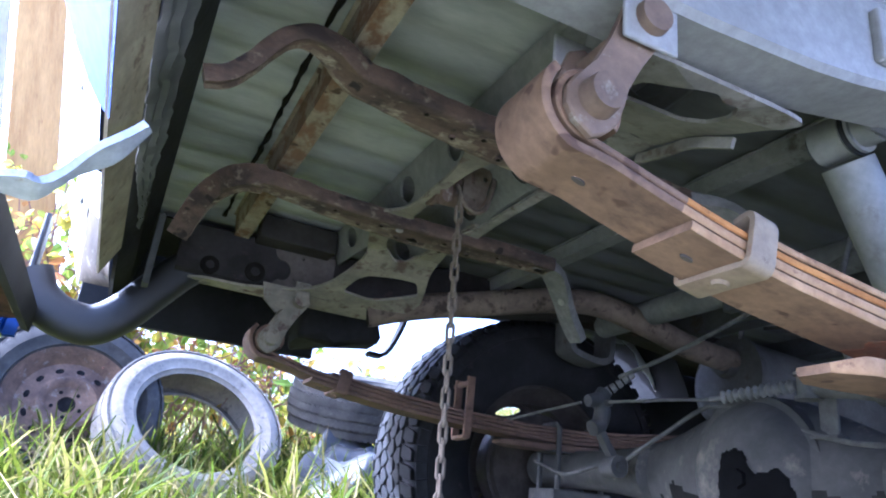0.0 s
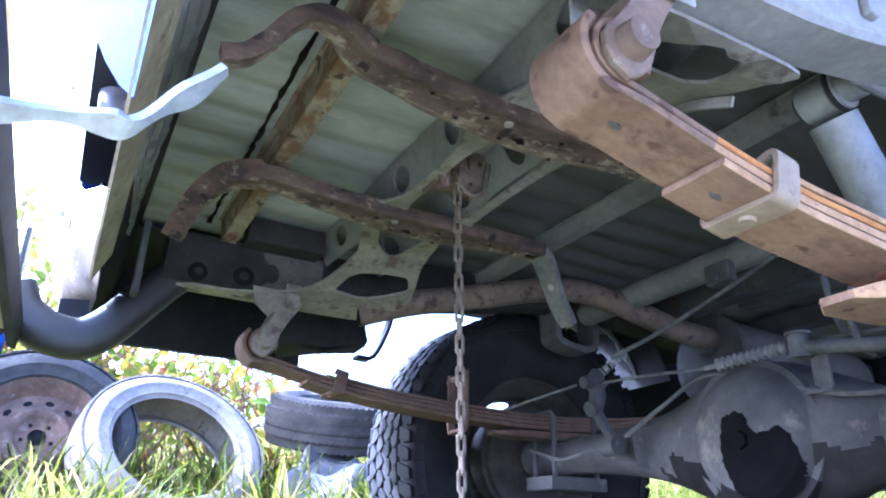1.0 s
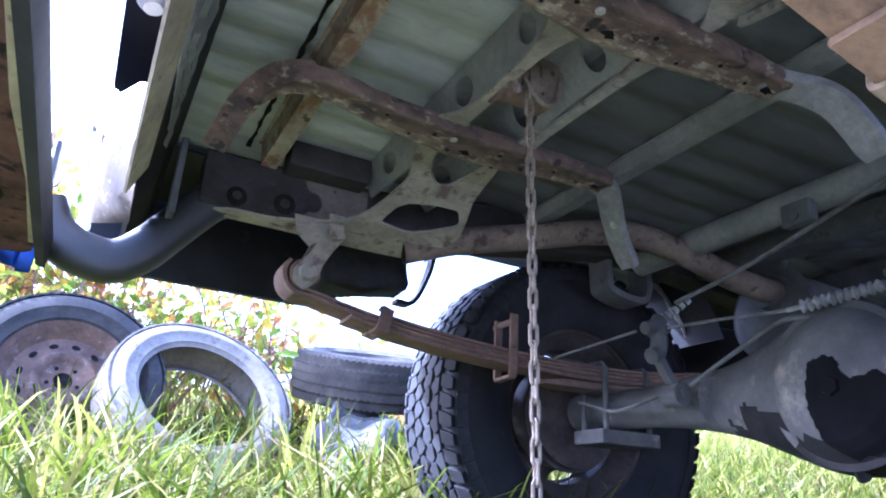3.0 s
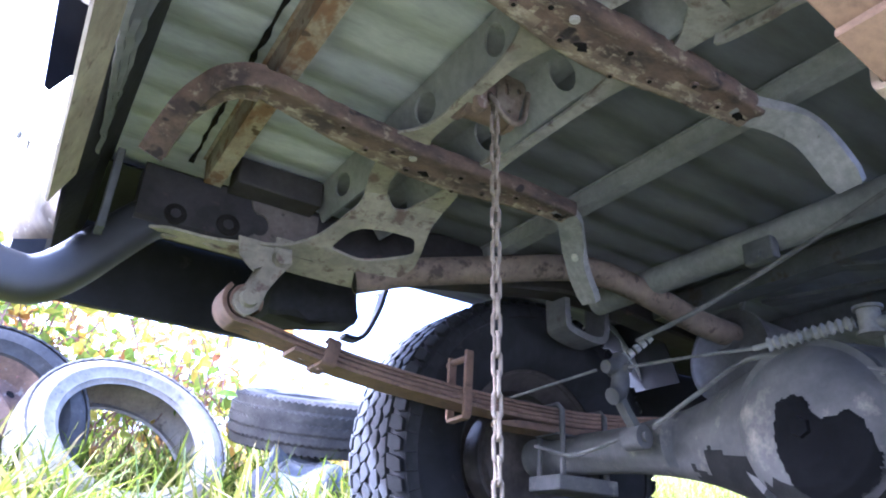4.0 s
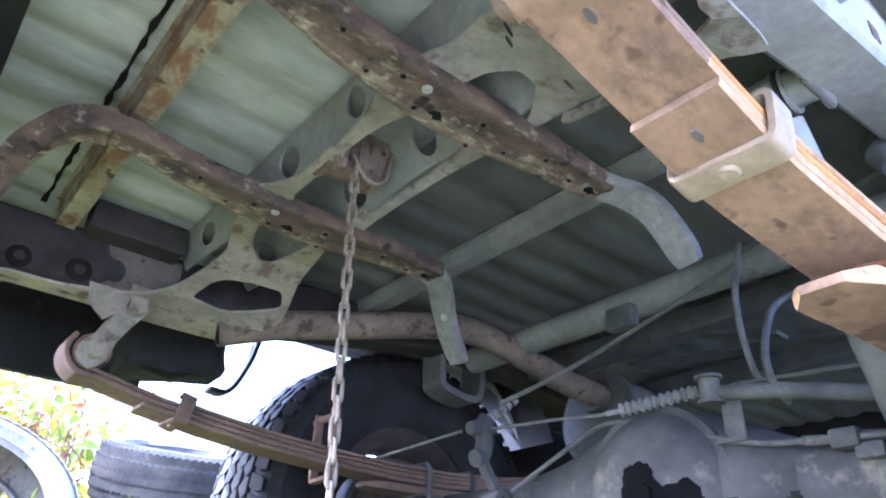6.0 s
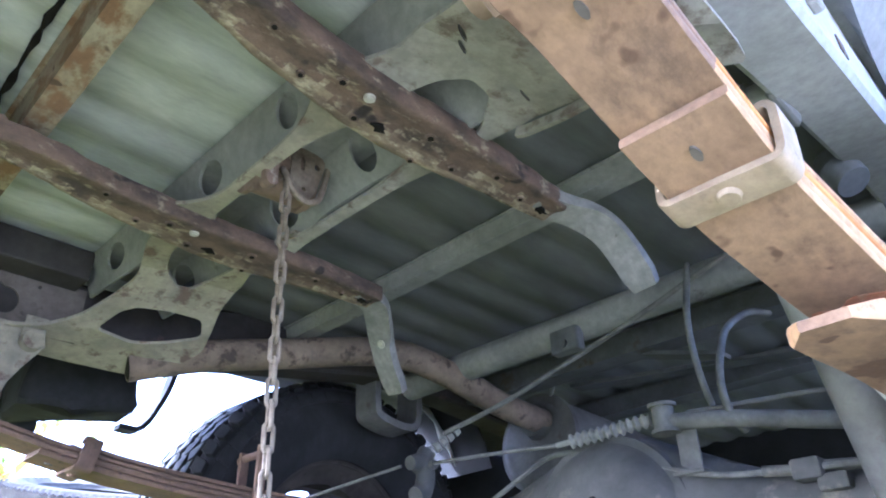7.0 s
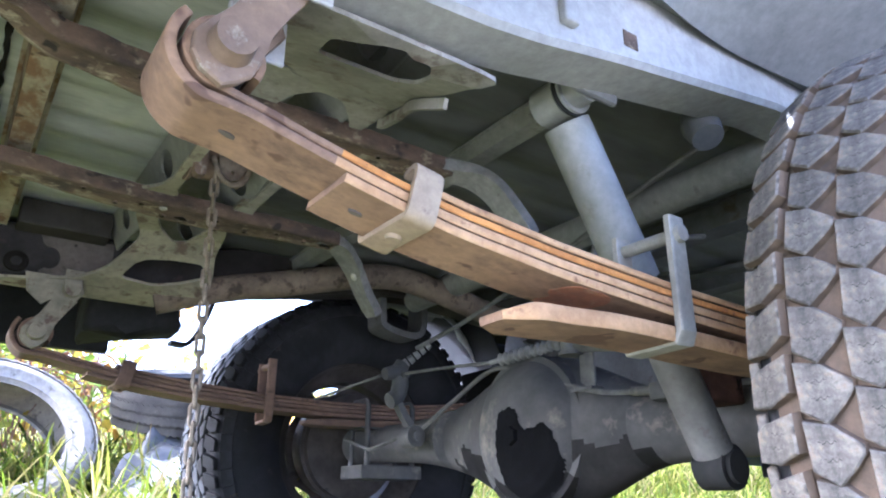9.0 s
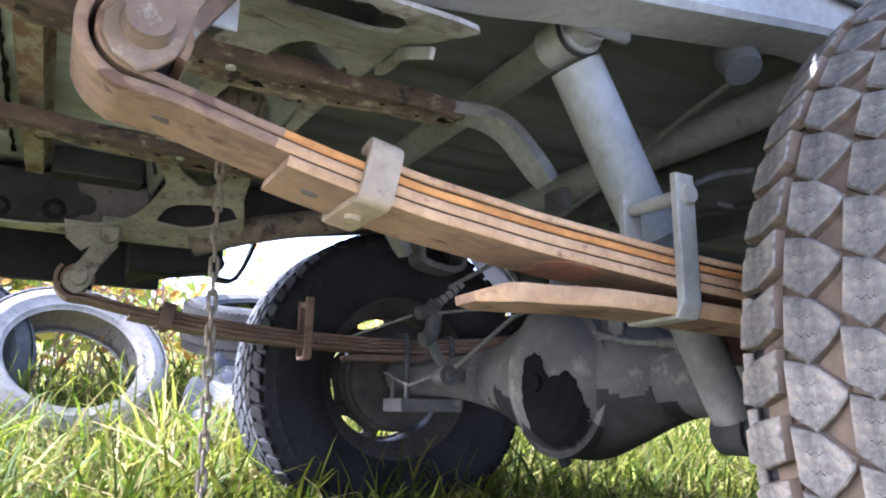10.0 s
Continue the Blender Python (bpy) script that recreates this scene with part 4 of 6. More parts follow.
def wheel(yc, inner, near):
    """inner: +1 where the inner side faces +y."""
    w = new("wheel")
    w.parent = truck
    w["label"] = "steel wheel with a coarse all-terrain tyre"
    w.matrix_basis = Matrix.Translation((AX, yc, axle_z(yc))) @ pose(0, 0, 0, 1.9, 0, 0)
    R, W = 0.373, 0.122
    prof = [(0.205, -0.1), (0.235, -0.118), (0.28, -0.13), (0.32, -0.128), (0.352, -W), (0.366, -0.105), (R - 0.002, -0.06), (R, 0), (R - 0.002, 0.06), (0.366, 0.105), (0.352, W), (0.32, 0.128), (0.28, 0.13), (0.235, 0.118), (0.205, 0.1), (0.2, 0.0)]
    bm = bmesh.new()
    lathe(bm, prof, 72)
    for f in bm.faces:
        q = f.calc_center_median()
        f.material_index = 1 if math.hypot(q.x, q.z) > 0.36 else 0
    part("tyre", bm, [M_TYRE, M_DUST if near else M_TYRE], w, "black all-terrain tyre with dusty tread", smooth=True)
    # rim
    bm = bmesh.new()
    prof = [(0.212, -0.1), (0.216, -0.092), (0.2, -0.088), (0.192, -0.06), (0.19, -0.05), (0.168, -0.035), (0.168, 0.03), (0.19, 0.05), (0.192, 0.06), (0.2, 0.088), (0.216, 0.092), (0.212, 0.1), (0.204, 0.094), (0.188, 0.062), (0.163, 0.032), (0.163, -0.035), (0.186, -0.055), (0.204, -0.094)]
    lathe(bm, prof, 64)
    part("rim", bm, M_RIM, w, "rusty brown steel rim", smooth=True)
    # disc with round windows, towards the outer side
    bm = bmesh.new()
    holes = [oval(0.144 * math.cos(a), 0.144 * math.sin(a), 0.04, 0.011, 12, a + math.pi / 2) for a in (2 * math.pi * (k + 0.3) / 8 for k in range(8))]
    plate(bm, oval(0, 0, 0.166, 0.166, 48), holes, 0.0, 0.004)
    for v in bm.verts:
        x, z, d = v.co
        r = math.hypot(x, z)
        v.co = (x, -inner * (0.025 + 0.03 * max(0, 1 - (r / 0.15) ** 2)) + d, z)
    part("wheel_disc", bm, M_RIM, w)
    # brake drum
    bm = bmesh.new()
    prof = [(0.03, inner * 0.09), (0.1, inner * 0.092), (0.128, inner * 0.088), (0.13, inner * 0.07), (0.137, inner * 0.068), (0.137, inner * 0.055), (0.128, inner * 0.05), (0.125, inner * -0.01), (0.03, inner * -0.015)]
    lathe(bm, prof, 40)
    part("brake_drum", bm, M_RIM, w, "dull brown brake drum and backing plate", smooth=True)
    # tread: a stepped shoulder row each side and three rows of arrow-shaped blocks, with wavy sipes
    N = 58

    def block(outl, depth, sipes):
        bm = bmesh.new()
        loops = [[bm.verts.new((x * k, y * k, z)) for x, y in outl] for k, z in ((1.08, 0.0), (1.05, depth * 0.82), (0.97, depth))]
        n = len(outl)
        for lo, hi in zip(loops, loops[1:]):
            for q in range(n):
                f = bm.faces.new((lo[q], lo[(q + 1) % n], hi[(q + 1) % n], hi[q]))
                f.material_index = 2 if lo is loops[0] else 0
        bm.faces.new(loops[-1])
        for x0, y0, ln in sipes:
            prev = None
            for q in range(9):
                y = y0 + ln * (q / 8 - 0.5)
                x = x0 + 0.0013 * math.sin(q * 1.9)
                pair = [bm.verts.new((x - 0.00022, y, depth + 0.0002)), bm.verts.new((x + 0.00022, y, depth + 0.0002))]
                if prev:
                    f = bm.faces.new((prev[0], prev[1], pair[1], pair[0]))
                    f.material_index = 1
                prev = pair
        return bm

    arrow = [(0.0195, 0.0158), (0.0165, -0.001), (0.005, -0.0178), (-0.0005, -0.0172), (-0.0085, -0.0105), (-0.0188, 0.001), (-0.0098, 0.0158)]
    step_block = [(0.004, 0.0165), (0.0098, 0.0085), (0.0172, -0.0155), (-0.0078, -0.016), (-0.0165, 0.0012), (-0.0158, 0.017)]
    arrow_sipes = [(0.0075, 0.003, 0.013), (-0.004, 0.002, 0.012)]
    step_sipes = [(0.004, -0.003, 0.012), (-0.006, 0.001, 0.013)]
    arrow = [(x * 1.08, y * 1.08) for x, y in arrow]
    step_block = [(x * 1.07, y * 1.1) for x, y in step_block]
    turned = [(-x, -y) for x, y in arrow]
    rows = [("shoulder_block", step_block, 0.1, 0.25, step_sipes), ("tread_block", arrow, 0.0625, 0.0, arrow_sipes), ("tread_block", arrow, 0.025, 0.5, arrow_sipes), ("tread_block", turned, -0.013, 0.9, arrow_sipes), ("tread_block", turned, -0.051, 0.4, arrow_sipes), ("shoulder_block", [(-x, -y) for x, y in step_block], -0.092, 0.6, step_sipes)]
    # near tread is coloured paler for dust and light, far tread darker for shade
    for name, outl, off, ph, sipes in rows:
        first = None
        for k in range(N):
            shoulder = abs(off) > 0.08
            tilt = math.copysign(20, off) if shoulder else 0
            rr = R - 0.004 - (0.005 if shoulder else 0)
            wear = random.Random(k * 31 + int(off * 1000))
            m = pose(0, 0, 0, 0, 360 * (k + ph) / N, 0) @ Matrix.Translation((0, inner * off * 1.04, rr)) @ pose(0, 0, 0, -tilt * inner + wear.uniform(-1.5, 1.5), wear.uniform(-1.5, 1.5), wear.uniform(-2.5, 2.5)) @ Matrix.Diagonal((wear.uniform(0.97, 1.03), inner * wear.uniform(0.97, 1.03), wear.uniform(0.85, 1.05), 1))
            if first is None:
                first = part(name, block(outl, 0.0095, sipes), [M_TREAD if near else M_FARTREAD, M_TYRE, M_DUST if near else M_FARTREAD], w, at=m)
            else:
                again(first, m, w)
    first = None
    for k in range(N):
        m = pose(0, 0, 0, 0, 360 * (k + 0.25) / N, 0) @ Matrix.Translation((0, inner * 0.127, R - (0.028 if near else 0.034))) @ pose(0, 0, 0, -inner * 76, 0, 0)
        if first is None:
            bm = bmesh.new()
            box(bm, -0.018, 0.018, -0.014, 0.014, -0.004, 0.004 if near else 0.001, 0.0015)
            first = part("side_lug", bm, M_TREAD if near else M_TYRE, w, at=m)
        else:
            again(first, m, w)
    return w


def lathe(bm, prof, n):
    """A ring round the y axis from (radius, y)."""
    rows = [[bm.verts.new((r * math.cos(a), y, r * math.sin(a))) for a in (2 * math.pi * k / n for k in range(n))] for r, y in prof]
    for r0, r1 in zip(rows, rows[1:] + rows[:1]):
        for j in range(n):
            bm.faces.new((r0[j], r0[(j + 1) % n], r1[(j + 1) % n], r1[j]))
    return bm


wheel(0.139, 1, True)
wheel(1.665, -1, False)

# shock absorber, with its cross tube and a far twin
def shock(y, top, foot):
    sh = new("shock_absorber")
    sh.parent = truck
    sh["label"] = "grey telescopic shock absorber"
    t, f = Vector((top[0], y, top[1])), Vector((foot[0], y, foot[1]))
    d = (f - t).normalized()
    bm = bmesh.new()
    cyl(bm, t + d * 0.03, t + d * 0.235, 0.0285, None, 28)
    part("dust_tube", bm, M_SHOCK, sh, smooth=True)
    # lower body coloured darker, for rust and for the shade below the spring
    bm = bmesh.new()
    cyl(bm, t + d * 0.22, f - d * 0.02, 0.024, None, 28)
    part("shock_body", bm, M_LOWSHOCK, sh, smooth=True)
    for p in (t, f):
        bm = bmesh.new()
        cyl(bm, p + Vector((0, -0.02, 0)), p + Vector((0, 0.02, 0)), 0.026, None, 24)
        part("shock_eye", bm, M_SHOCK if p is t else M_BLACK, sh, smooth=True)
        bm = bmesh.new()
        cyl(bm, p + Vector((0, -0.026, 0)), p + Vector((0, 0.026, 0)), 0.019, None, 20)
        part("rubber_bush", bm, M_BLACK, sh, smooth=True)
    return sh


bm = bmesh.new()
box(bm, 0.885, 0.955, 0.46, 0.5, 0.375, 0.425, 0.004)
part("spring_pad", bm, M_RUSTPANEL, truck, "red-brown rusty pad above the axle")
for y, r in ((0.447, 0.0275), (0.452, 0.0295), (0.458, 0.0275)):
    bm = bmesh.new()
    cyl(bm, (0.672, y - 0.0018, 0.712), (0.672, y + 0.0018, 0.712), r, None, 26)
    part("shock_washer", bm, M_BLACK if r > 0.028 else M_SHOCK, truck, "washer on the shock mount", smooth=True)
shock(0.475, (0.672, 0.712), (0.905, 0.30))
bm = bmesh.new()
cyl(bm, (0.672, 0.425, 0.712), (0.672, 0.46, 0.712), 0.022, None, 22)
part("shock_mount", bm, M_SHOCK, truck, "round shock mount on the rail", smooth=True)
bm = bmesh.new()
cyl(bm, (0.9, 0.44, rail_z(0.9) + 0.02), (0.897, 0.432, 0.735), 0.02, 0.026, 18)
cyl(bm, (0.897, 0.432, 0.7355), (0.892, 0.42, 0.71), 0.026, 0.021, 18)
part("bump_stop", bm, M_UNDER, truck, "dusty rubber bump stop", smooth=True)

# exhaust
bm = bmesh.new()
tube(bm, [(0.452, 1.42, 0.648), (0.56, 1.39, 0.682), (0.70, 1.35, 0.712), (0.86, 1.30, 0.744), (0.96, 1.275, 0.748), (1.08, 1.255, 0.722), (1.2, 1.245, 0.692), (1.34, 1.238, 0.678)], 0.0285, 18)
# a black disc paints the dark inside of the pipe's end
mouth = bmesh.new()
cyl(mouth, (0.4512, 1.4203, 0.6478), (0.4535, 1.4196, 0.6485), 0.0245, 0.0245, 18)
part("pipe_mouth", mouth, M_HOLE, truck, "black disc standing in for the dark mouth of the broken pipe")
part("tail_pipe", bm, M_PIPE, truck, "rust-brown tail pipe broken off at its end", smooth=True)
bm = bmesh.new()
cyl(bm, (1.345, 1.262, 0.638), (1.8, 1.235, 0.605), 0.106, None, 40)
cyl(bm, (1.335, 1.263, 0.639), (1.349, 1.262, 0.638), 0.113, 0.113, 40)
cyl(bm, (1.325, 1.263, 0.64), (1.336, 1.263, 0.639), 0.082, 0.1, 40)
cyl(bm, (1.305, 1.25, 0.678), (1.33, 1.25, 0.676), 0.034, 0.038, 24)
part("muffler", bm, M_MUFFLER, truck, "dull round muffler", smooth=True)

def old_tyre(t, R, W, bead, material, N, tread_material, wave=0.007, lugs=True, rise=0.003):
    """A bare casing with a worn, grooved tread, round the thing's y axis."""
    w = W / 2
    prof = [(bead, -w * 0.7), (bead + 0.012, -w * 0.8), (bead + 0.014, -w * 0.86), (bead + 0.022, -w * 0.86), (bead + 0.05, -w * 1.02), (R * 0.8, -w), (R * 0.88, -w * 0.97), (R * 0.935, -w * 0.86), (R * 0.97, -w * 0.7), (R * 0.99, -w * 0.45), (R, -w * 0.15), (R, w * 0.15), (R * 0.99, w * 0.45), (R * 0.97, w * 0.7), (R * 0.935, w * 0.86), (R * 0.88, w * 0.97), (R * 0.8, w), (bead + 0.05, w * 1.02), (bead + 0.022, w * 0.86), (bead + 0.014, w * 0.86), (bead + 0.012, w * 0.8), (bead, w * 0.7), (bead + 0.006, w * 0.62), (bead + 0.045, w * 0.9), (R * 0.84, w * 0.86), (R * 0.94, w * 0.4), (R * 0.94, -w * 0.4), (R * 0.84, -w * 0.86), (bead + 0.045, -w * 0.9), (bead + 0.006, -w * 0.62)]
    bm = bmesh.new()
    lathe(bm, prof, 72)
    part("casing", bm, material, t, smooth=True)
    # zigzag tread ribs
    for row in range(5):
        bm = bmesh.new()
        y0 = (row - 2) * W * 0.185
        wr = W * 0.07
        lo, hi = [], []
        for k in range(N * 2):
            a = math.pi * k / N
            z = wave * (1 if k % 2 else -1)
            rr = R * (1.0, 0.991, 0.966)[abs(row - 2)]
            for r, lst in ((rr - 0.004, lo), (rr + rise, hi)):
                lst.append([bm.verts.new((r * math.cos(a), y0 + s * wr + z, r * math.sin(a))) for s in (-1, 1)])
        n = len(hi)
        for k in range(n):
            q = (k + 1) % n
            bm.faces.new((hi[k][0], hi[k][1], hi[q][1], hi[q][0]))
            bm.faces.new((lo[k][0], hi[k][0], hi[q][0], lo[q][0]))
            bm.faces.new((hi[k][1], lo[k][1], lo[q][1], hi[q][1]))
        part("tread_rib", bm, tread_material, t)
    # shoulder lugs
    first = None
    for k in range(N if lugs else 0):
        for s in (-1, 1):
            m = pose(0, 0, 0, 0, 360.0 * (k + 0.25 * s) / N, 0) @ Matrix.Translation((0, s * w * 0.92, R * 0.908)) @ pose(0, 0, 0, -s * 62, 0, 0)
            if first is None:
                bm = bmesh.new()
                box(bm, -0.005, 0.005, -0.012, 0.012, -0.006, 0.0008)
                first = part("shoulder_lug", bm, tread_material, t, at=m)
            else:
                again(first, m, t)
    return t


# exhaust hanger and the second bracket on the far rail
bm = bmesh.new()
tube(bm, [(1.345, 1.165, 0.82), (1.335, 1.17, 0.785), (1.31, 1.18, 0.76), (1.318, 1.2, 0.735), (1.34, 1.215, 0.745)], 0.006, 10)
part("exhaust_hanger", bm, M_CABLE, truck, "bent rod carrying the muffler", smooth=True)
bm = bmesh.new()
sweep(bm, curve_points([(0.995, 1.46, 0.765), (0.997, 1.46, 0.7), (1.008, 1.46, 0.675), (1.08, 1.46, 0.662), (1.115, 1.46, 0.68), (1.12, 1.46, 0.76)], 5), [(-0.034, -0.008), (0.034, -0.008), (0.034, 0.008), (-0.034, 0.008)], (0.0, 1, 0))
part("far_bracket", bm, M_MUFFLER, truck, "bent steel bracket under the far rail")
# torn pale flap behind the tail pipe
bm = bmesh.new()
vs = [bm.verts.new(p) for p in ((1.27, 1.60, 0.80), (1.34, 1.61, 0.795), (1.40, 1.605, 0.74), (1.42, 1.60, 0.70), (1.43, 1.607, 0.648), (1.39, 1.598, 0.69), (1.355, 1.6, 0.72), (1.33, 1.59, 0.755))]
f = bm.faces.new(vs)
got = bmesh.ops.extrude_face_region(bm, geom=[f])
for v in got["geom"]:
    if isinstance(v, bmesh.types.BMVert):
        v.co.y += 0.002
part("torn_flap", bm, M_BUMPER, truck, "torn pale sheet hanging in the wheel arch")

# brake cables, load lever and the hose over the axle
lev = new("brake_lever")
lev.parent = truck
lev["label"] = "dusty cast brake relay lever on the axle"
bm = bmesh.new()
cyl(bm, (0.915, 1.145, 0.385), (0.915, 1.185, 0.385), 0.021, None, 22)
cyl(bm, (0.915, 1.138, 0.385), (0.915, 1.19, 0.385), 0.009, None, 14)
part("pivot_boss", bm, M_AXLE, lev, smooth=True)
bm = bmesh.new()
sweep(bm, curve_points([(0.915, 1.165, 0.40), (0.895, 1.168, 0.43), (0.882, 1.17, 0.455)], 5), [(-0.009, -0.007), (0.009, -0.007), (0.009, 0.007), (-0.009, 0.007)])
part("lever_arm", bm, M_AXLE, lev, smooth=True)
bm = bmesh.new()
sweep(bm, curve_points([(0.866, 1.17, 0.452), (0.884, 1.172, 0.462), (0.893, 1.174, 0.49), (0.888, 1.175, 0.512), (0.898, 1.175, 0.53)], 5), ring(0.016, 12), (0, 1, 0), lambda t: (1.15 - 0.5 * abs(t - 0.4), 1))
cyl(bm, (0.855, 1.172, 0.505), (0.885, 1.174, 0.512), 0.012, 0.016, 14)
cyl(bm, (0.893, 1.15, 0.505), (0.893, 1.2, 0.505), 0.008, None, 12)
part("relay_knuckle", bm, M_AXLE, lev, smooth=True)
bm = bmesh.new()
for k in range(5):
    p = Vector((0.9, 1.174, 0.528)) + Vector((0.012, -0.012, 0.012)) * k * 0.7
    cyl(bm, p, p + Vector((0.006, -0.006, 0.006)), 0.011 - 0.001 * k, 0.009 - 0.001 * k, 12)
part("cable_boot", bm, M_BOOT, lev, smooth=True)


def cable(pts, r, label, material=None, n=8):
    bm = bmesh.new()
    tube(bm, pts, r, n, 8)
    return part("brake_cable", bm, material or M_CABLE, truck, label, smooth=True)


cable([(0.915, 1.15, 0.56), (0.96, 1.05, 0.60), (1.0, 0.92, 0.655), (1.02, 0.78, 0.705), (1.0, 0.62, 0.74), (0.98, 0.44, 0.765)], 0.0045, "thin dusty cable rising to the frame")
cable([(0.80, 1.46, 0.47), (0.86, 1.2, 0.505)], 0.003, "taut bare brake cable")
cable([(0.89, 1.165, 0.507), (0.90, 1.03, 0.5), (0.918, 0.915, 0.494)], 0.003, "taut bare brake cable")
cable([(0.92, 1.13, 0.40), (0.935, 1.04, 0.447), (0.95, 0.95, 0.489), (0.952, 0.86, 0.475), (0.952, 0.785, 0.446), (0.955, 0.693, 0.419), (0.955, 0.6, 0.41), (0.96, 0.5, 0.405), (0.965, 0.34, 0.4)], 0.0042, "steel brake pipe along the axle")
cable([(0.90, 1.18, 0.387), (0.90, 1.28, 0.37), (0.92, 1.36, 0.375), (0.91, 1.44, 0.40)], 0.004, "steel brake pipe to the far wheel")
cable([(0.96, 0.72, 0.508), (0.98, 0.6, 0.506), (1.0, 0.5, 0.504), (1.02, 0.36, 0.5)], 0.0035, "taut bare brake cable")
# adjuster: ribbed boot, clamp and sleeve
adj = new("cable_adjuster")
adj.parent = truck
adj["label"] = "ribbed cable boot and clamp above the axle"
a0, a1 = Vector((0.918, 0.915, 0.494)), Vector((0.955, 0.775, 0.509))
bm = bmesh.new()
pts = [a0.lerp(a1, k / 60) for k in range(61)]
sweep(bm, pts, ring(0.0095, 14), (1, 0, 0), lambda t: ((0.45 if t < 0.16 else 0.95 + 0.28 * math.sin(t * 13 * 2 * math.pi)), (0.45 if t < 0.16 else 0.95 + 0.28 * math.sin(t * 13 * 2 * math.pi))))
part("ribbed_boot", bm, M_BOOT, adj, "grey ribbed rubber boot", smooth=True)
bm = bmesh.new()
cyl(bm, (0.953, 0.752, 0.487), (0.953, 0.752, 0.523), 0.0155, None, 18)
cyl(bm, (0.953, 0.752, 0.521), (0.953, 0.752, 0.526), 0.02, None, 18)
cyl(bm, (0.953, 0.752, 0.484), (0.953, 0.752, 0.489), 0.02, None, 18)
part("clamp", bm, M_CABLE, adj, smooth=True)
bm = bmesh.new()
tube(bm, [(0.955, 0.745, 0.5), (0.965, 0.655, 0.487), (0.985, 0.55, 0.466), (1.0, 0.46, 0.452)], 0.0115, 14)
part("sleeve", bm, M_CABLE, adj, smooth=True)
bm = bmesh.new()
box(bm, 0.964, 0.969, 0.715, 0.745, 0.43, 0.498, 0.001)
box(bm, 0.945, 0.985, 0.705, 0.75, 0.425, 0.43, 0.001)
part("bracket", bm, M_CABLE, adj)
bm = bmesh.new()
tube(bm, [(1.0, 0.69, 0.745), (0.96, 0.69, 0.65), (0.955, 0.69, 0.585), (0.97, 0.69, 0.53), (1.0, 0.69, 0.49)], 0.005, 10)
part("brake_hose", bm, M_CABLE, truck, "dusty curved brake hose", smooth=True)
bm = bmesh.new()
tube(bm, [(1.22, 0.66, 0.72), (1.12, 0.66, 0.69), (1.02, 0.66, 0.635), (0.975, 0.66, 0.585), (0.95, 0.66, 0.53), (0.965, 0.66, 0.49), (0.985, 0.655, 0.474)], 0.0055, 10)
part("brake_hose", bm, M_CABLE, truck, "dusty curved brake hose", smooth=True)
bm = bmesh.new()
box(bm, 0.945, 0.975, 0.565, 0.6, 0.395, 0.42, 0.004)
box(bm, 0.95, 0.985, 0.54, 0.575, 0.38, 0.4, 0.004)
cyl(bm, (0.96, 0.6, 0.41), (0.955, 0.635, 0.413), 0.007, None, 12)
cyl(bm, (0.965, 0.565, 0.41), (0.97, 0.52, 0.406), 0.007, None, 12)
part("pipe_union", bm, M_AXLE, truck, "brass-grey pipe union on the axle", smooth=True)
# dark oil stain on the cover: a thin crust of wet dirt
bm = bmesh.new()
outl = [(0.027, 0.012), (0.024, 0.028), (0.012, 0.036), (-0.02, 0.034), (-0.027, 0.02), (-0.03, 0.008), (-0.042, -0.002), (-0.06, 0.0), (-0.078, 0.008), (-0.094, -0.01), (-0.098, -0.05), (-0.085, -0.085), (-0.05, -0.108), (-0.01, -0.112), (0.018, -0.09), (0.03, -0.05), (0.033, -0.02)]


def inside(u, w_, loop):
    hit = False
    for (a, b), (c, d) in zip(loop, loop[1:] + loop[:1]):
        if (b > w_) != (d > w_) and u < (c - a) * (w_ - b) / (d - b) + a:
            hit = not hit
    return hit


cell = 0.0022
knots = {}
for i in range(-48, 18):
    for j in range(-54, 20):
        wob = Vector((i * 0.19, j * 0.19, 3.1))
        if inside((i + 0.5) * cell + 0.004 * noise.noise(wob), (j + 0.5) * cell + 0.004 * noise.noise(wob + Vector((9, 0, 0))), outl):
            quad = []
            for p, q in ((i, j), (i + 1, j), (i + 1, j + 1), (i, j + 1)):
                if (p, q) not in knots:
                    r = min(math.hypot(p, q) * cell, 0.116)
                    knots[p, q] = bm.verts.new((AX + float(np.interp(r, [c[0] for c in COVER], [c[1] for c in COVER])) - 0.0022, COVER_Y + p * cell, COVER_Z + q * cell))
                quad.append(knots[p, q])
            bm.faces.new(quad)
part("oil_stain", bm, M_OIL, axle, "black wet oil stain", smooth=True)
bm = bmesh.new()
cyl(bm, (AX - 0.05, 0.86, 0.25), (AX - 0.04, 0.86, 0.236), 0.01, None, 6)
part("drain_plug", bm, M_NEARBLACK, axle)
bm = bmesh.new()
cyl(bm, (AX - 0.1, COVER_Y - 0.01, COVER_Z - 0.01), (AX - 0.108, COVER_Y - 0.01, COVER_Z - 0.01), 0.017, 0.014, 6)
part("filler_plug", bm, M_OIL, axle, "oily hexagonal filler plug")

# small things on the near rail
bm = bmesh.new()
box(bm, 0.56, 0.58, 0.345, 0.356, 0.70, 0.76, 0.003)
part("rail_tab", bm, M_FRAME, truck, "small bent tab on the rail")
bm = bmesh.new()
box(bm, 0.655, 0.677, 0.3535, 0.3555, 0.715, 0.735, 0.001)
part("rail_scar", bm, M_RUSTBEAM, truck, "small rusty scar on the rail")
bm = bmesh.new()
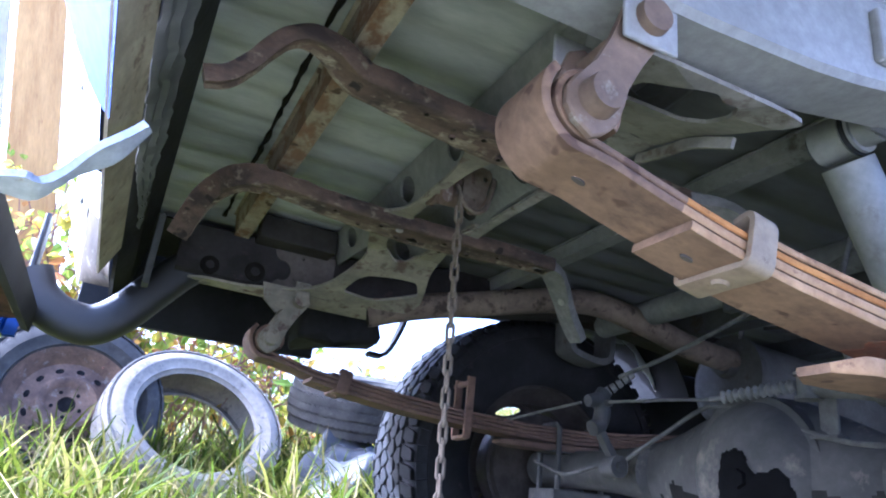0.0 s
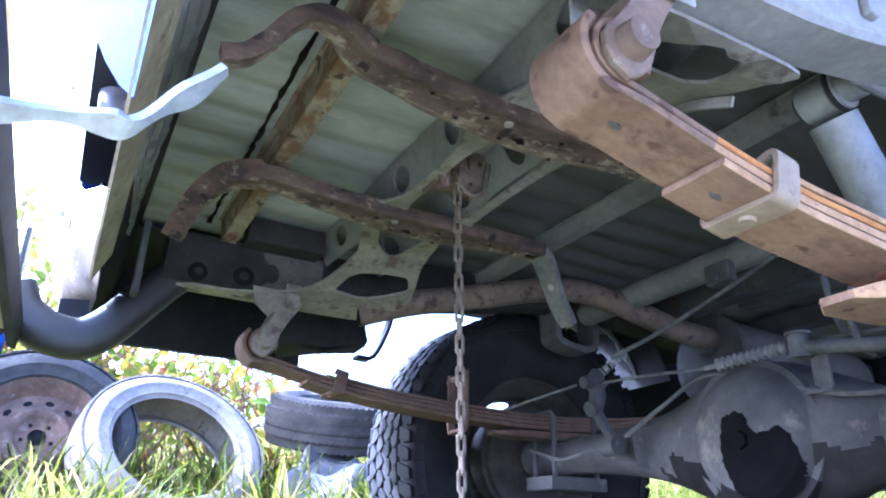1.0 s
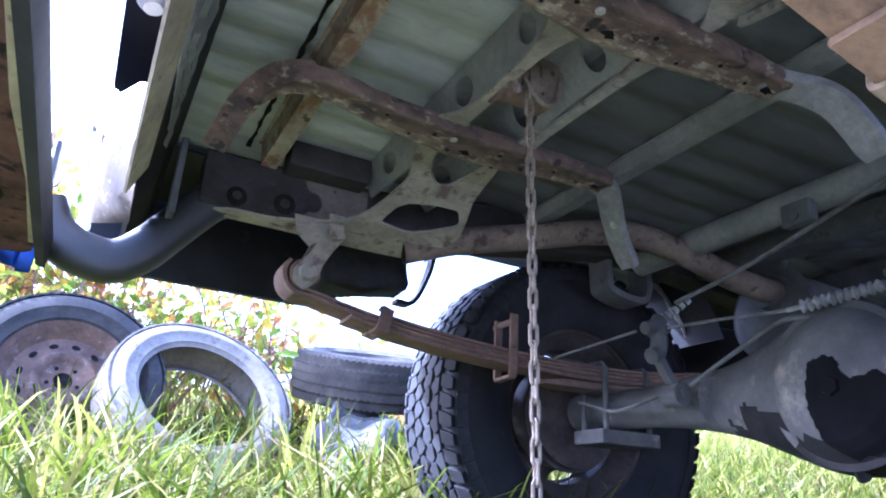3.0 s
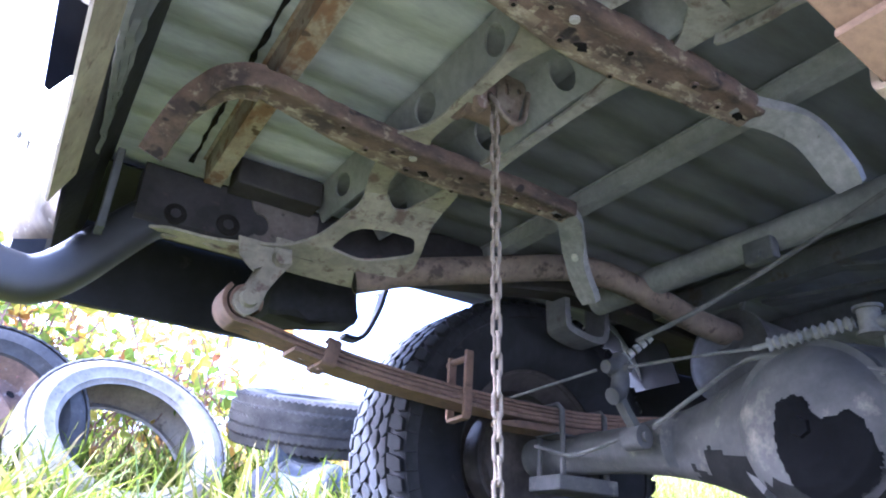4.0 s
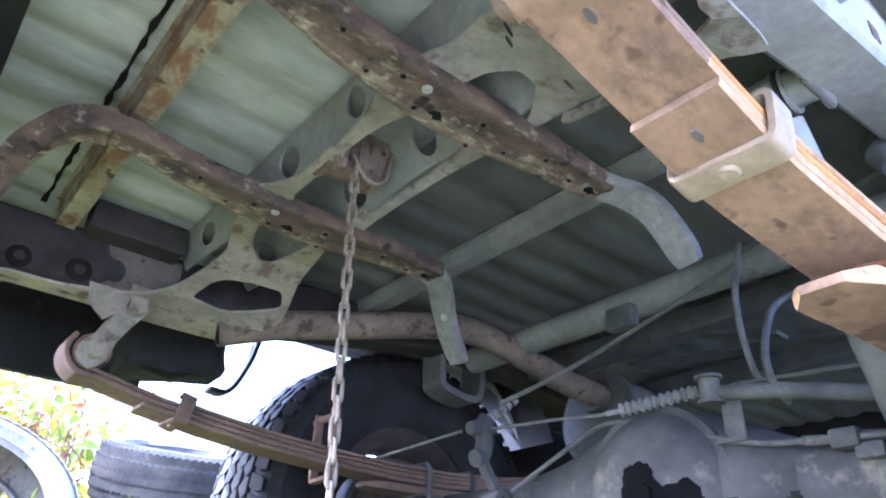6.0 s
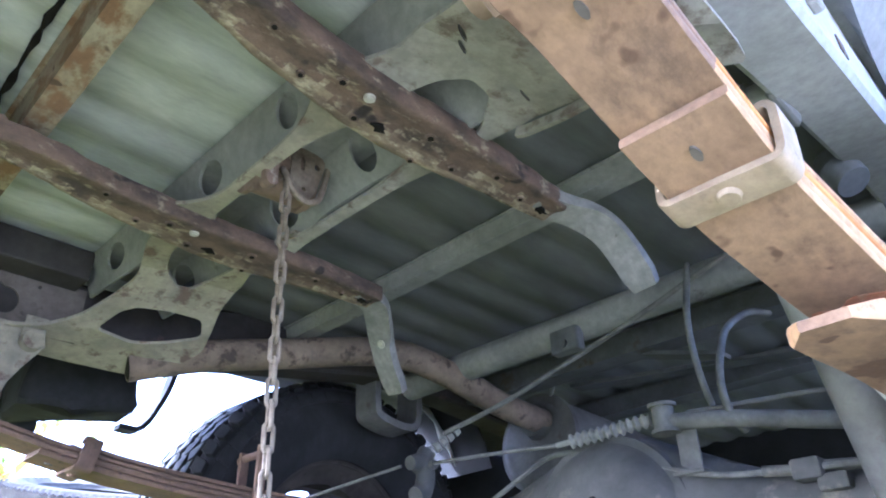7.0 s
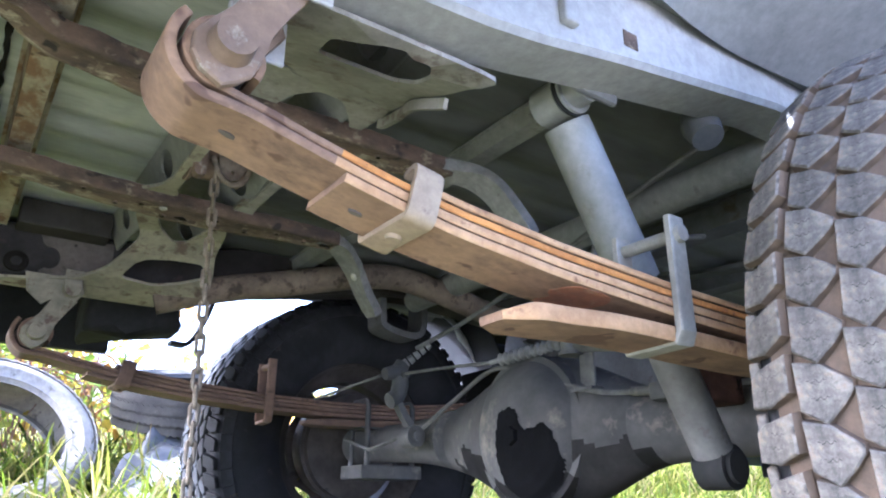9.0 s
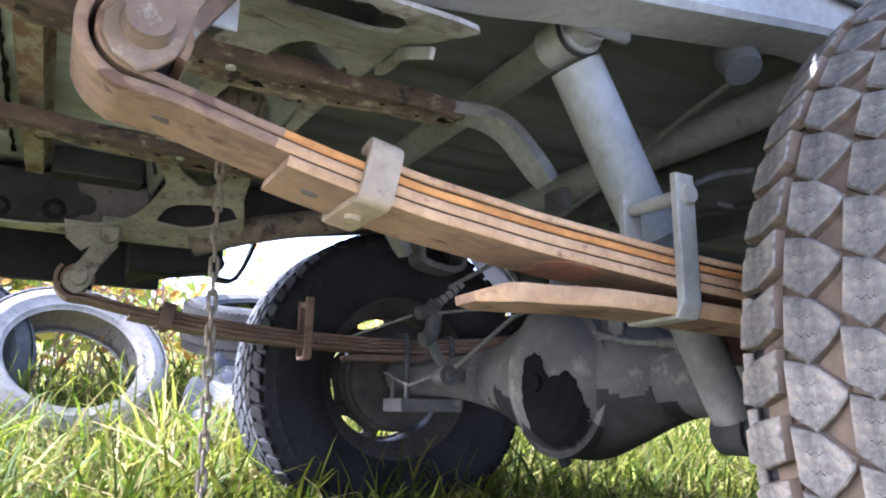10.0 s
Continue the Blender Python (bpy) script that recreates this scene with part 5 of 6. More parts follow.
box(bm, 0.64, 0.715, 0.415, 0.428, 0.692, 0.735, 0.008)
part("shock_bracket", bm, M_SILL, truck)

# bed sides, wheel arches and tail
def bed_side(y, t, z0, material, label):
    side = new("bed_side")
    side.parent = truck
    side["label"] = label
    # arch opening made wide and high to let light onto the near rail
    for x0, x1, zl, name in ((-0.12, 0.44, z0, "rear_panel"), (0.44, 1.5, 1.02, "arch_panel"), (1.5, 2.4, min(z0, 0.5), "front_panel")):
        bm = bmesh.new()
        box(bm, x0, x1, y - t, y + t, zl, 1.22, 0.003)
        part(name, bm, material, side)
    return side


# far bed side, arch and ledges are near-black to carry the shade there
bed_side(1.79, 0.012, 0.6, M_NEARBLACK, "bed side panel seen from inside, coloured dark for shade")
bed_side(0.02, 0.012, 0.62, M_BLUE, "blue bed side panel")
for y0, y1 in ((mirror_y(0.345), 1.775),):
    bm = bmesh.new()
    arc = [Vector((AX + 0.45 * math.cos(a), (y0 + y1) / 2, 0.48 + 0.45 * math.sin(a))) for a in np.linspace(radians(140), radians(20), 20)]
    w = (y1 - y0) / 2
    sweep(bm, arc, [(-w, -0.002), (w, -0.002), (w, 0.002), (-w, 0.002)])
    part("wheel_arch", bm, M_NEARBLACK, truck, "curved inner wheel arch", smooth=True)
# ledges added to close the floor's side gap against sun on the far panel
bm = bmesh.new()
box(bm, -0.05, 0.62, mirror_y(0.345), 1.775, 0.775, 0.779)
part("bed_ledge", bm, M_NEARBLACK, truck, "dark underside beside the far rail")
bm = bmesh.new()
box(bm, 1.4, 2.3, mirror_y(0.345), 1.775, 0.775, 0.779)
part("bed_ledge", bm, M_NEARBLACK, truck, "dark underside beside the far rail")
bm = bmesh.new()
xs = np.linspace(-0.05, 2.3, 70)
rows = [[bm.verts.new((x, y, 0.797 + z + 0.07 * max(0.0, (0.34 - y) / 0.3) * max(0.0, min(1.0, (x - 0.3) / 0.4)))) for y, z in ((0.376, 0.004), (0.345, 0.0), (0.335 + 0.012 * math.sin(x * 9), -0.012 + 0.004 * math.sin(x * 14)), (0.31, 0.004), (0.2, 0.02), (0.1, 0.03), (0.034, 0.034))] for x in xs]
for a, b in zip(rows, rows[1:]):
    for j in range(len(a) - 1):
        bm.faces.new((a[j], b[j], b[j + 1], a[j + 1]))
got = bmesh.ops.extrude_face_region(bm, geom=bm.faces[:])
for v in got["geom"]:
    if isinstance(v, bmesh.types.BMVert):
        v.co.z += 0.002
part("side_sheet", bm, M_SIDESHEET, truck, "smooth pale sheet between the near rail and the bed side", smooth=True)
bm = bmesh.new()
sweep(bm, [Vector((0, y, 0)) for y in np.linspace(0.04, 1.79, 30)], [(-0.06, 0.655), (-0.052, 0.65), (-0.022, 0.69), (0.0, 0.79), (-0.004, 0.792), (-0.028, 0.695)], (1, 0, 0))
part("rear_apron", bm, M_NEARBLACK, truck, "dark folded apron below the tailgate")
bm = bmesh.new()
pts = [Vector((-0.034 + 0.02 * max(0, y - 0.95), y, 0.663 + 0.02 * max(0, y - 0.95) + 0.006 * noise.noise((y * 11, 1, 2)))) for y in np.linspace(0.1, 1.26, 120)]
sweep(bm, pts, [(-0.021, -0.0015), (-0.012, -0.0045), (-0.004, -0.001), (0.004, -0.005), (0.012, -0.0015), (0.021, -0.003), (0.021, 0.0), (0.0, 0.0005), (-0.021, 0.0005)], (1, 0, 1.3), lambda t: (1 if t < 0.7 else max(0.12, 1 - (t - 0.7) / 0.3), 1))
for v in bm.verts:
    v.co += Vector((0.4, 0, 1)) * 0.009 * noise.noise(v.co * 38)
part("apron_fold", bm, M_BEDFRONT, truck, "dented pale fold of the apron", smooth=True)
# white patches painted where light shows through gaps behind the lip
for outl in (((-0.063, 0.64), (-0.05, 0.66), (-0.044, 0.69), (-0.05, 0.73), (-0.055, 0.77), (-0.053, 0.71)), ((-0.054, 0.8), (-0.048, 0.82), (-0.052, 0.88))):
    bm = bmesh.new()
    plate(bm, outl, [], 0.652, 0.002)
    part("torn_trim", bm, M_BUMPER, truck, "white patches standing in for bright gaps behind the bumper lip")
bm = bmesh.new()
box(bm, 0.0, 0.012, 1.36, 1.4, 0.6, 0.74, 0.002)
part("apron_brace", bm, M_UNDER, truck, "dark upright brace by the bumper arm")
for name, args in (("bed_front", (2.28, 2.3, 0.0, 1.83, 0.6, 1.22)), ("cab_floor", (2.4, 4.9, 0.06, 1.77, 0.5, 0.54)), ("gearbox", (2.1, 3.6, 0.7, 1.15, 0.33, 0.5)), ("tailgate", (-0.12, -0.08, 0.03, 1.79, 0.80, 1.22))):
    bm = bmesh.new()
    box(bm, *args, 0.006)
    part(name, bm, M_BLUE if name == "tailgate" else M_NEARBLACK, truck)
# the cab and bonnet, closing the truck ahead of the bed
bm = bmesh.new()
outl = rounded([(2.33, 0.42), (2.33, 1.2), (2.42, 1.74), (3.2, 1.76), (3.85, 1.2), (4.95, 1.08), (5.03, 0.72), (5.0, 0.45), (4.55, 0.42), (4.5, 0.68), (4.3, 0.8), (4.02, 0.8), (3.82, 0.68), (3.76, 0.42)], 3, 0.16)
plate(bm, outl, [], 0.0, 1.8)
for v in bm.verts:
    x, z, d = v.co
    v.co = (x, 0.015 + d + (0.09 if d < 0.9 else -0.09) * max(0.0, (z - 1.15) / 0.6), z)
part("cab_body", bm, M_BLUE, truck, "blue cab and bonnet")
for y in (0.15, 1.68):
    fw = new("front_wheel")
    fw.parent = truck
    fw.matrix_basis = Matrix.Translation((4.16, y, axle_z(y)))
    bm = bmesh.new()
    lathe(bm, [(0.205, -0.1), (0.28, -0.13), (0.352, -0.122), (0.376, -0.06), (0.376, 0.06), (0.352, 0.122), (0.28, 0.13), (0.205, 0.1)], 48)
    part("tyre", bm, M_TYRE, fw, smooth=True)
    bm = bmesh.new()
    lathe(bm, [(0.02, -0.03), (0.16, -0.02), (0.19, -0.09), (0.205, -0.09), (0.205, 0.09), (0.19, 0.09), (0.16, 0.03), (0.02, 0.03)], 40)
    part("rim", bm, M_RIM, fw, smooth=True)
# ragged dark box by the tail pipe's end
bm = bmesh.new()
box(bm, 0.36, 0.56, 1.62, 1.72, 0.62, 0.76, 0.02)
bmesh.ops.subdivide_edges(bm, edges=bm.edges[:], cuts=3)
for v in bm.verts:
    v.co += Vector((0.03, 0.02, 0.045)) * noise.noise(v.co * 17)
part("filler_box", bm, M_BLACK, truck, "dark ragged plastic box behind the far rail", smooth=True)
bm = bmesh.new()
sweep(bm, curve_points([(0.655, 1.7, 0.76), (0.64, 1.7, 0.7), (0.605, 1.7, 0.63), (0.56, 1.7, 0.625)], 4), [(-0.016, -0.005), (0.016, -0.005), (0.016, 0.005), (-0.016, 0.005)])
part("mudflap_bracket", bm, M_NEARBLACK, truck, "black bent mudflap bracket")

# rear bumper: a pressed bar with an opening, its arm, a rusty step behind it
bumper = new("rear_bumper")
bumper.parent = truck
bumper["label"] = "pale rear bumper bar with a rusty step"
def bumper_sheet(name, outline, holes, material, label, z0=0.63):
    """A sheet in the leaning rear face of the bumper."""
    bm = bmesh.new()
    plate(bm, outline, holes, z0, 0.003, lambda x, y: -(x + 0.06) * 1.55)
    return part(name, bm, material, bumper, label)


bumper_sheet("bumper_inner_face", [(-0.0605, 0.7), (-0.0605, 1.19), (-0.075, 1.245), (-0.088, 1.29), (-0.105, 1.35), (-0.1235, 1.41), (-0.1235, 0.7)], [rounded([(-0.068, 0.72), (-0.068, 1.05), (-0.08, 1.085), (-0.104, 1.2), (-0.114, 1.216), (-0.12, 1.18), (-0.1205, 0.72)], 3, 0.15)], M_BUMPER, "bright scratched face with an opening")


def spread(bm, nu, nv, place, thick):
    """A thin sheet from place(u, v), both from 0 to 1."""
    rows = [[bm.verts.new(place(i / nu, k / nv)) for k in range(nv + 1)] for i in range(nu + 1)]
    for a, b in zip(rows, rows[1:]):
        for k in range(nv):
            bm.faces.new((a[k], a[k + 1], b[k + 1], b[k]))
    got = bmesh.ops.extrude_face_region(bm, geom=bm.faces[:])
    for v in got["geom"]:
        if isinstance(v, bmesh.types.BMVert):
            v.co += Vector(thick)


def strip_place(u, v):
    """Upright outer wall: u along the bumper, v from its lower to its upper edge."""
    y = 0.72 + 0.91 * u
    far = max(0.0, (y - 1.36) / 0.27)
    tip = 0.05 * max(0.0, far - 0.55) ** 2 * (2 * v - 0.7)
    return Vector((-0.1245 + 0.006 * far - v * (0.026 + 0.03 * far), y - tip, 0.728 - 0.095 * far ** 1.6 * (1 - v) + v * (0.072 - 0.005 * far)))


bm = bmesh.new()
spread(bm, 44, 6, strip_place, (0.003, 0, 0))
part("bumper_strip", bm, M_BUMPER, bumper, "bright upright outer wall of the bumper", smooth=True)
for u, v, r, material, name in ((0.79, 0.45, 0.011, M_CLAMP, "rivet"), (0.9, 0.4, 0.007, M_HOLE, "bolt_hole"), (0.55, 0.55, 0.006, M_HOLE, "bolt_hole"), (0.42, 0.5, 0.006, M_HOLE, "bolt_hole"), (0.33, 0.6, 0.005, M_CLAMP, "rivet")):
    bm = bmesh.new()
    p = strip_place(u, v)
    cyl(bm, p + Vector((0.0005, 0, 0)), p + Vector((-0.004 if name == "rivet" else -0.0012, 0, 0)), r, r * 0.85, 16)
    part(name, bm, material, bumper)
bm = bmesh.new()


def end_place(u, v):
    a = Vector((-0.0605, 1.192, 0.6305)).lerp(Vector((-0.051, 1.47, 0.603)), v)
    b = Vector((-0.1235, 1.412, 0.728)).lerp(Vector((-0.117, 1.615, 0.638)), v)
    p = a.lerp(b, u)
    p.y += 0.012 * noise.noise((u * 6, 0, 3)) * (1 - v)
    p.z -= 0.02 * math.sin(math.pi * v) * (1 - u)
    return p


spread(bm, 10, 14, end_place, (0, 0, 0.003))
# brown stands in for shade; the split from the bright face follows the shadow line
part("bumper_end", bm, M_ENDSHADE, bumper, "scuffed bumper end, its shade painted brown", smooth=True)
bm = bmesh.new()
lip = [Vector((-0.058, y, 0.6)) for y in np.linspace(0.2, 1.26, 40)]
sweep(bm, lip, [(-0.0035, -0.028), (0.0005, -0.0285), (0.0035, 0.028), (-0.0005, 0.0285)], (1, 0, -0.38))
part("bumper_lip", bm, M_LIP, bumper, "scuffed cream lip")
bumper_sheet("blue_patch", [(-0.064, 0.15), (-0.165, 0.15), (-0.15, 0.6), (-0.1285, 0.653), (-0.113, 0.684), (-0.096, 0.694), (-0.08, 0.687), (-0.066, 0.667)], [], M_BLUE, "blue painted corner of the bumper", 0.56)
bm = bmesh.new()
arm_line = [(-0.185, 1.45, 0.6), (-0.165, 1.45, 0.56), (-0.135, 1.45, 0.536), (-0.10, 1.45, 0.524), (-0.06, 1.45, 0.524), (-0.02, 1.45, 0.553), (0.03, 1.45, 0.615), (0.075, 1.45, 0.668), (0.11, 1.45, 0.69)]
sweep(bm, curve_points(arm_line, 6), [(0.034 * math.copysign(abs(math.cos(a)) ** 0.7, math.cos(a)), 0.037 * math.copysign(abs(math.sin(a)) ** 0.7, math.sin(a))) for a in (2 * math.pi * (k + 0.5) / 20 for k in range(20))])
part("bumper_arm", bm, M_ARM, bumper, "smooth black bent bumper arm", smooth=True)
bm = bmesh.new()
box(bm, -0.188, -0.178, 1.43, 1.48, 0.56, 0.71, 0.003)
part("arm_plate", bm, M_ARM, bumper)
bm = bmesh.new()
box(bm, -0.085, -0.045, 1.28, 1.40, 0.70, 0.76, 0.004)
part("bumper_bracket", bm, M_NEARBLACK, bumper)
# dark sheet added above the opening so that it looks unlit
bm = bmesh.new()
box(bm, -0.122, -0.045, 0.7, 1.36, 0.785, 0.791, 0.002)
part("bumper_core", bm, M_NEARBLACK, bumper, "dark sheet added behind the bumper opening, standing in for shade")
bm = bmesh.new()
cyl(bm, (-0.09, 1.03, 0.785), (-0.086, 1.03, 0.75), 0.02, 0.021, 18)
cyl(bm, (-0.086, 1.03, 0.75), (-0.085, 1.028, 0.738), 0.021, 0.012, 18)
cyl(bm, (-0.083, 1.03, 0.765), (-0.05, 1.0, 0.765), 0.009, 0.009, 12)
part("plate_lamp", bm, M_BUMPER, bumper, "small pale plate lamp", smooth=True)
step = new("step_plate")
step.parent = truck
step["label"] = "rusty step plate with blue paint at its edge"
bm = bmesh.new()
plate(bm, rounded([(-0.33, 0.1), (-0.172, 0.1), (-0.168, 1.40), (-0.2, 1.44), (-0.33, 1.42)], 3), [], 0.505, 0.004)
part("plate", bm, M_RUSTPANEL, step)
for x, y, rx, ry in ((-0.205, 0.86, 0.006, 0.016), (-0.235, 1.0, 0.009, 0.025), (-0.21, 1.17, 0.006, 0.03), (-0.25, 0.78, 0.008, 0.03)):
    bm = bmesh.new()
    plate(bm, rounded(oval(x, y, rx, ry, 9), 1), [], 0.5035, 0.001)
    part("rust_hole", bm, M_HOLE, step)
bm = bmesh.new()
plate(bm, [(-0.178, 0.15), (-0.172, 0.15), (-0.17, 1.36), (-0.181, 1.36), (-0.176, 1.1), (-0.183, 0.9), (-0.175, 0.6)], [], 0.503, 0.001)
part("moss_edge", bm, M_LIP, step, "pale mossy stain along the edge")
bm = bmesh.new()
sweep(bm, [Vector((-0.163, y, 0.512)) for y in np.linspace(0.1, 1.44, 24)], [(-0.008, -0.02), (0.006, -0.024), (0.009, 0.02), (-0.008, 0.024)], (1, 0, 0))
part("edge_strip", bm, M_BLACK, step, "black rubber edge strip")
bm = bmesh.new()
sweep(bm, curve_points([(-0.335, 0.1, 0.54), (-0.335, 1.36, 0.54), (-0.30, 1.43, 0.53), (-0.22, 1.45, 0.52), (-0.175, 1.45, 0.52)], 6), [(-0.003, -0.04), (0.003, -0.04), (0.003, 0.05), (-0.003, 0.05)], (1, 0, 0))
part("blue_skin", bm, M_BLUE, step, "chipped blue painted skin", smooth=True)
# bent bright strip hanging behind the bumper
bm = bmesh.new()
sweep(bm, curve_points([(-0.155, 0.42, 0.388), (-0.126, 0.42, 0.394), (-0.098, 0.42, 0.401), (-0.075, 0.42, 0.403), (-0.064, 0.42, 0.405), (-0.05, 0.42, 0.422), (-0.036, 0.418, 0.436), (-0.023, 0.414, 0.453)], 4), [(-0.006, -0.0022), (0.006, -0.003), (0.006, 0.0025), (-0.006, 0.003)], (0, 1, -0.5), lambda t: (1 + 0.4 * math.sin(t * 17), 1))
part("hanging_strip", bm, M_ALU, bumper, "bent bright metal strip hanging loose")
bm = bmesh.new()
tube(bm, [(-0.15, 0.44, 0.8), (-0.165, 0.43, 0.55), (-0.155, 0.42, 0.39)], 0.003, 8)
part("strip_wire", bm, M_ALU, bumper)

# ---- the chain ----
chain = tagged(new("chain"), "rusty steel chain hanging from the winch to the grass", "chain")
bm = bmesh.new()
oval_line = []
for k in range(25):
    a = 2 * math.pi * k / 24
    oval_line.append(Vector((0.0047 * math.cos(a), 0, 0.0047 * math.sin(a) + math.copysign(0.0092, math.sin(a) + 1e-9))))
sweep(bm, oval_line, ring(0.0026, 8), (0, 1, 0), None, False)
pitch, top = 0.0228, Vector((0.3985, 0.893, 0.708))
way = Vector((0.017, -0.012, -0.72)).normalized()
first = None
for k in range(33):
    m = Matrix.Translation(top + way * (k * pitch)) @ way.to_track_quat("-Z", "Y").to_matrix().to_4x4() @ pose(0, 0, 0, 0, 0, 25 + (90 if k % 2 else 0))
    first = part("link", bm, M_CHAIN, chain, at=m, smooth=True) if first is None else first
    if k:
        again(first, m, chain)
# ---- loose tyres ----
grey_tyre = tagged(new("loose_tyre"), "sun-bleached grey tyre leaning in long grass", "tyre", "loose tyres in the grass")
old_tyre(grey_tyre, 0.315, 0.175, 0.208, M_OLDTYRE, 60, M_OLDTYRE, 0.0018, False, 0.002)
grey_tyre.matrix_basis = Matrix.Translation((0.285, 2.66, 0.44)) @ pose(0, 0, 0, 0, 0, 12) @ pose(0, 0, 0, -36, 0, 0)
spare = tagged(new("spare_wheel"), "old tyre on a rusty steel rim leaning in grass", "wheel")
old_tyre(spare, 0.305, 0.19, 0.19, M_DULLTYRE, 60, M_DULLTYRE, 0.002, False)
spare.matrix_basis = Matrix.Translation((-0.122, 2.7, 0.455)) @ pose(0, 0, 0, 0, 0, 6) @ pose(0, 0, 0, -20, 0, 0)
bm = bmesh.new()
prof = [(0.196, -0.078), (0.2, -0.07), (0.182, -0.066), (0.174, -0.045), (0.158, -0.03), (0.158, 0.03), (0.174, 0.045), (0.2, 0.07), (0.196, 0.078), (0.186, 0.07), (0.168, 0.042), (0.152, 0.028), (0.152, -0.032), (0.168, -0.048), (0.186, -0.07)]
lathe(bm, prof, 56)
part("rim", bm, M_RIMRUST, spare, "rusty brown rim", smooth=True)
bm = bmesh.new()
lathe(bm, [(0.028, -0.044), (0.058, -0.046), (0.066, -0.052), (0.08, -0.06), (0.09, -0.06), (0.099, -0.052), (0.107, -0.042), (0.136, -0.036), (0.154, -0.032), (0.154, -0.027), (0.107, -0.036), (0.09, -0.053), (0.08, -0.053), (0.028, -0.038)], 56)
part("wheel_disc", bm, M_RIMRUST, spare, "rusty pressed wheel disc with a raised centre", smooth=True)
# hub and vents are black discs painted for their dark insides
bm = bmesh.new()
cyl(bm, (0, -0.0395, 0), (0, -0.0375, 0), 0.0285, None, 24)
part("hub_hole", bm, M_HOLE, spare, "black disc standing in for the dark open hub")
for count, rr, rx, rz, y in ((12, 0.122, 0.0135, 0.009, -0.0405), (5, 0.045, 0.0062, 0.0062, -0.0468)):
    first = None
    for k in range(count):
        m = pose(0, 0, 0, 0, 360 * (k + 0.3) / count, 0) @ Matrix.Translation((rr, y, 0))
        if first is None:
            bm = bmesh.new()
            plate(bm, oval(0, 0, rz, rx, 14), [], 0, 0.002)
            for v in bm.verts:
                v.co = (v.co.x, v.co.z, v.co.y)
            first = part("vent_hole" if count > 5 else "stud_hole", bm, M_HOLE, spare, at=m)
        else:
            again(first, m, spare)
lying = tagged(new("loose_tyre"), "dark worn tyre lying on a plastic sheet", "tyre", "loose tyres in the grass")
old_tyre(lying, 0.335, 0.2, 0.2, M_DULLTYRE, 84, M_DULLTYRE, 0.004, True, 0.004)
lying.matrix_basis = Matrix.Translation((1.01, 2.93, 0.66)) @ pose(0, 0, 0, 105, -4, 0)

# plastic sheet heaped under the lying tyre
bm = bmesh.new()
bmesh.ops.create_grid(bm, x_segments=46, y_segments=36, size=0.5)
for v in bm.verts:
    u, w_ = v.co.x, v.co.y
    x, y = 0.9 + u * 0.5, 2.55 + w_ * 0.6
    h = 0.36 * max(0, 1 - (abs(u) / 0.52) ** 4) * max(0, 1 - (abs(w_ + 0.02) / 0.52) ** 4)
    p = Vector((x * 6, y * 6, 1.7))
    fold = abs(noise.noise(p)) * 0.3 + abs(noise.noise(p * 2.1)) * 0.16 + abs(noise.noise(p * 4.3)) * 0.05
    v.co = (x + 0.09 * noise.noise(p * 1.3), y - 0.1 * noise.noise(p * 1.1 + Vector((3, 1, 0))), ground_z(x, y) - 0.01 + h * (0.62 + fold * 1.6))
tagged(part("plastic_sheet", bm, M_TARP, smooth=True), "crumpled grey plastic sheet heaped in the grass", "tarp")

# boards standing behind the brambles
def board(w, h, p, lean, material, label):
    bm = bmesh.new()
    box(bm, -w / 2, w / 2, -0.02, 0.02, 0, h, 0.004)
    b = part("plank", bm, material)
    b.matrix_basis = Matrix.Translation(p) @ pose(0, 0, 0, 0, lean, 0)
    return tagged(b, label, "plank", "standing planks")


board(0.215, 2.7, (-0.325, 3.6, 0.4), -12.3, M_WOOD, "orange-brown weathered plank standing behind the brambles")
board(0.3, 2.6, (-0.63, 3.72, 0.42), -12.6, M_BOARD, "silver-grey weathered plank standing behind the brambles")


# ---- plants ----
def blades(name, label, n, place, rng, material):
    """n grass blades in one mesh; place(rng) gives x, y, length, width."""
    verts, faces = [], []
    for k in range(n):
        x, y, ln, wd = place(rng)
        z = ground_z(x, y) - 0.005
        a = rng.uniform(0, 2 * math.pi)
        lean = rng.uniform(0.15, 1.25) * ln
        dx, dy = math.cos(a), math.sin(a)
        t = rng.uniform(0, 2 * math.pi)
        sx, sy = math.cos(t), math.sin(t)
        base = len(verts)
        for s, w in ((0, 1.0), (0.35, 0.95), (0.68, 0.7), (0.9, 0.38)):
            bx, by, bz = x + dx * lean * s * s, y + dy * lean * s * s, z + ln * (s - 0.28 * s * s * (lean / ln))
            verts.append((bx - sx * wd * w, by - sy * wd * w, bz))
            verts.append((bx + sx * wd * w, by + sy * wd * w, bz))
        verts.append((x + dx * lean, y + dy * lean, z + ln * (1 - 0.34 * (lean / ln))))
        for i in (0, 2, 4):
            faces.append((base + i, base + i + 1, base + i + 3, base + i + 2))
        faces.append((base + 6, base + 7, base + 8))
    me = bpy.data.meshes.new(name)
    me.from_pydata(verts, [], faces)
    me.materials.append(material)
    return tagged(new(name, me), label, "grass", kind="stuff")


rng = random.Random(11)


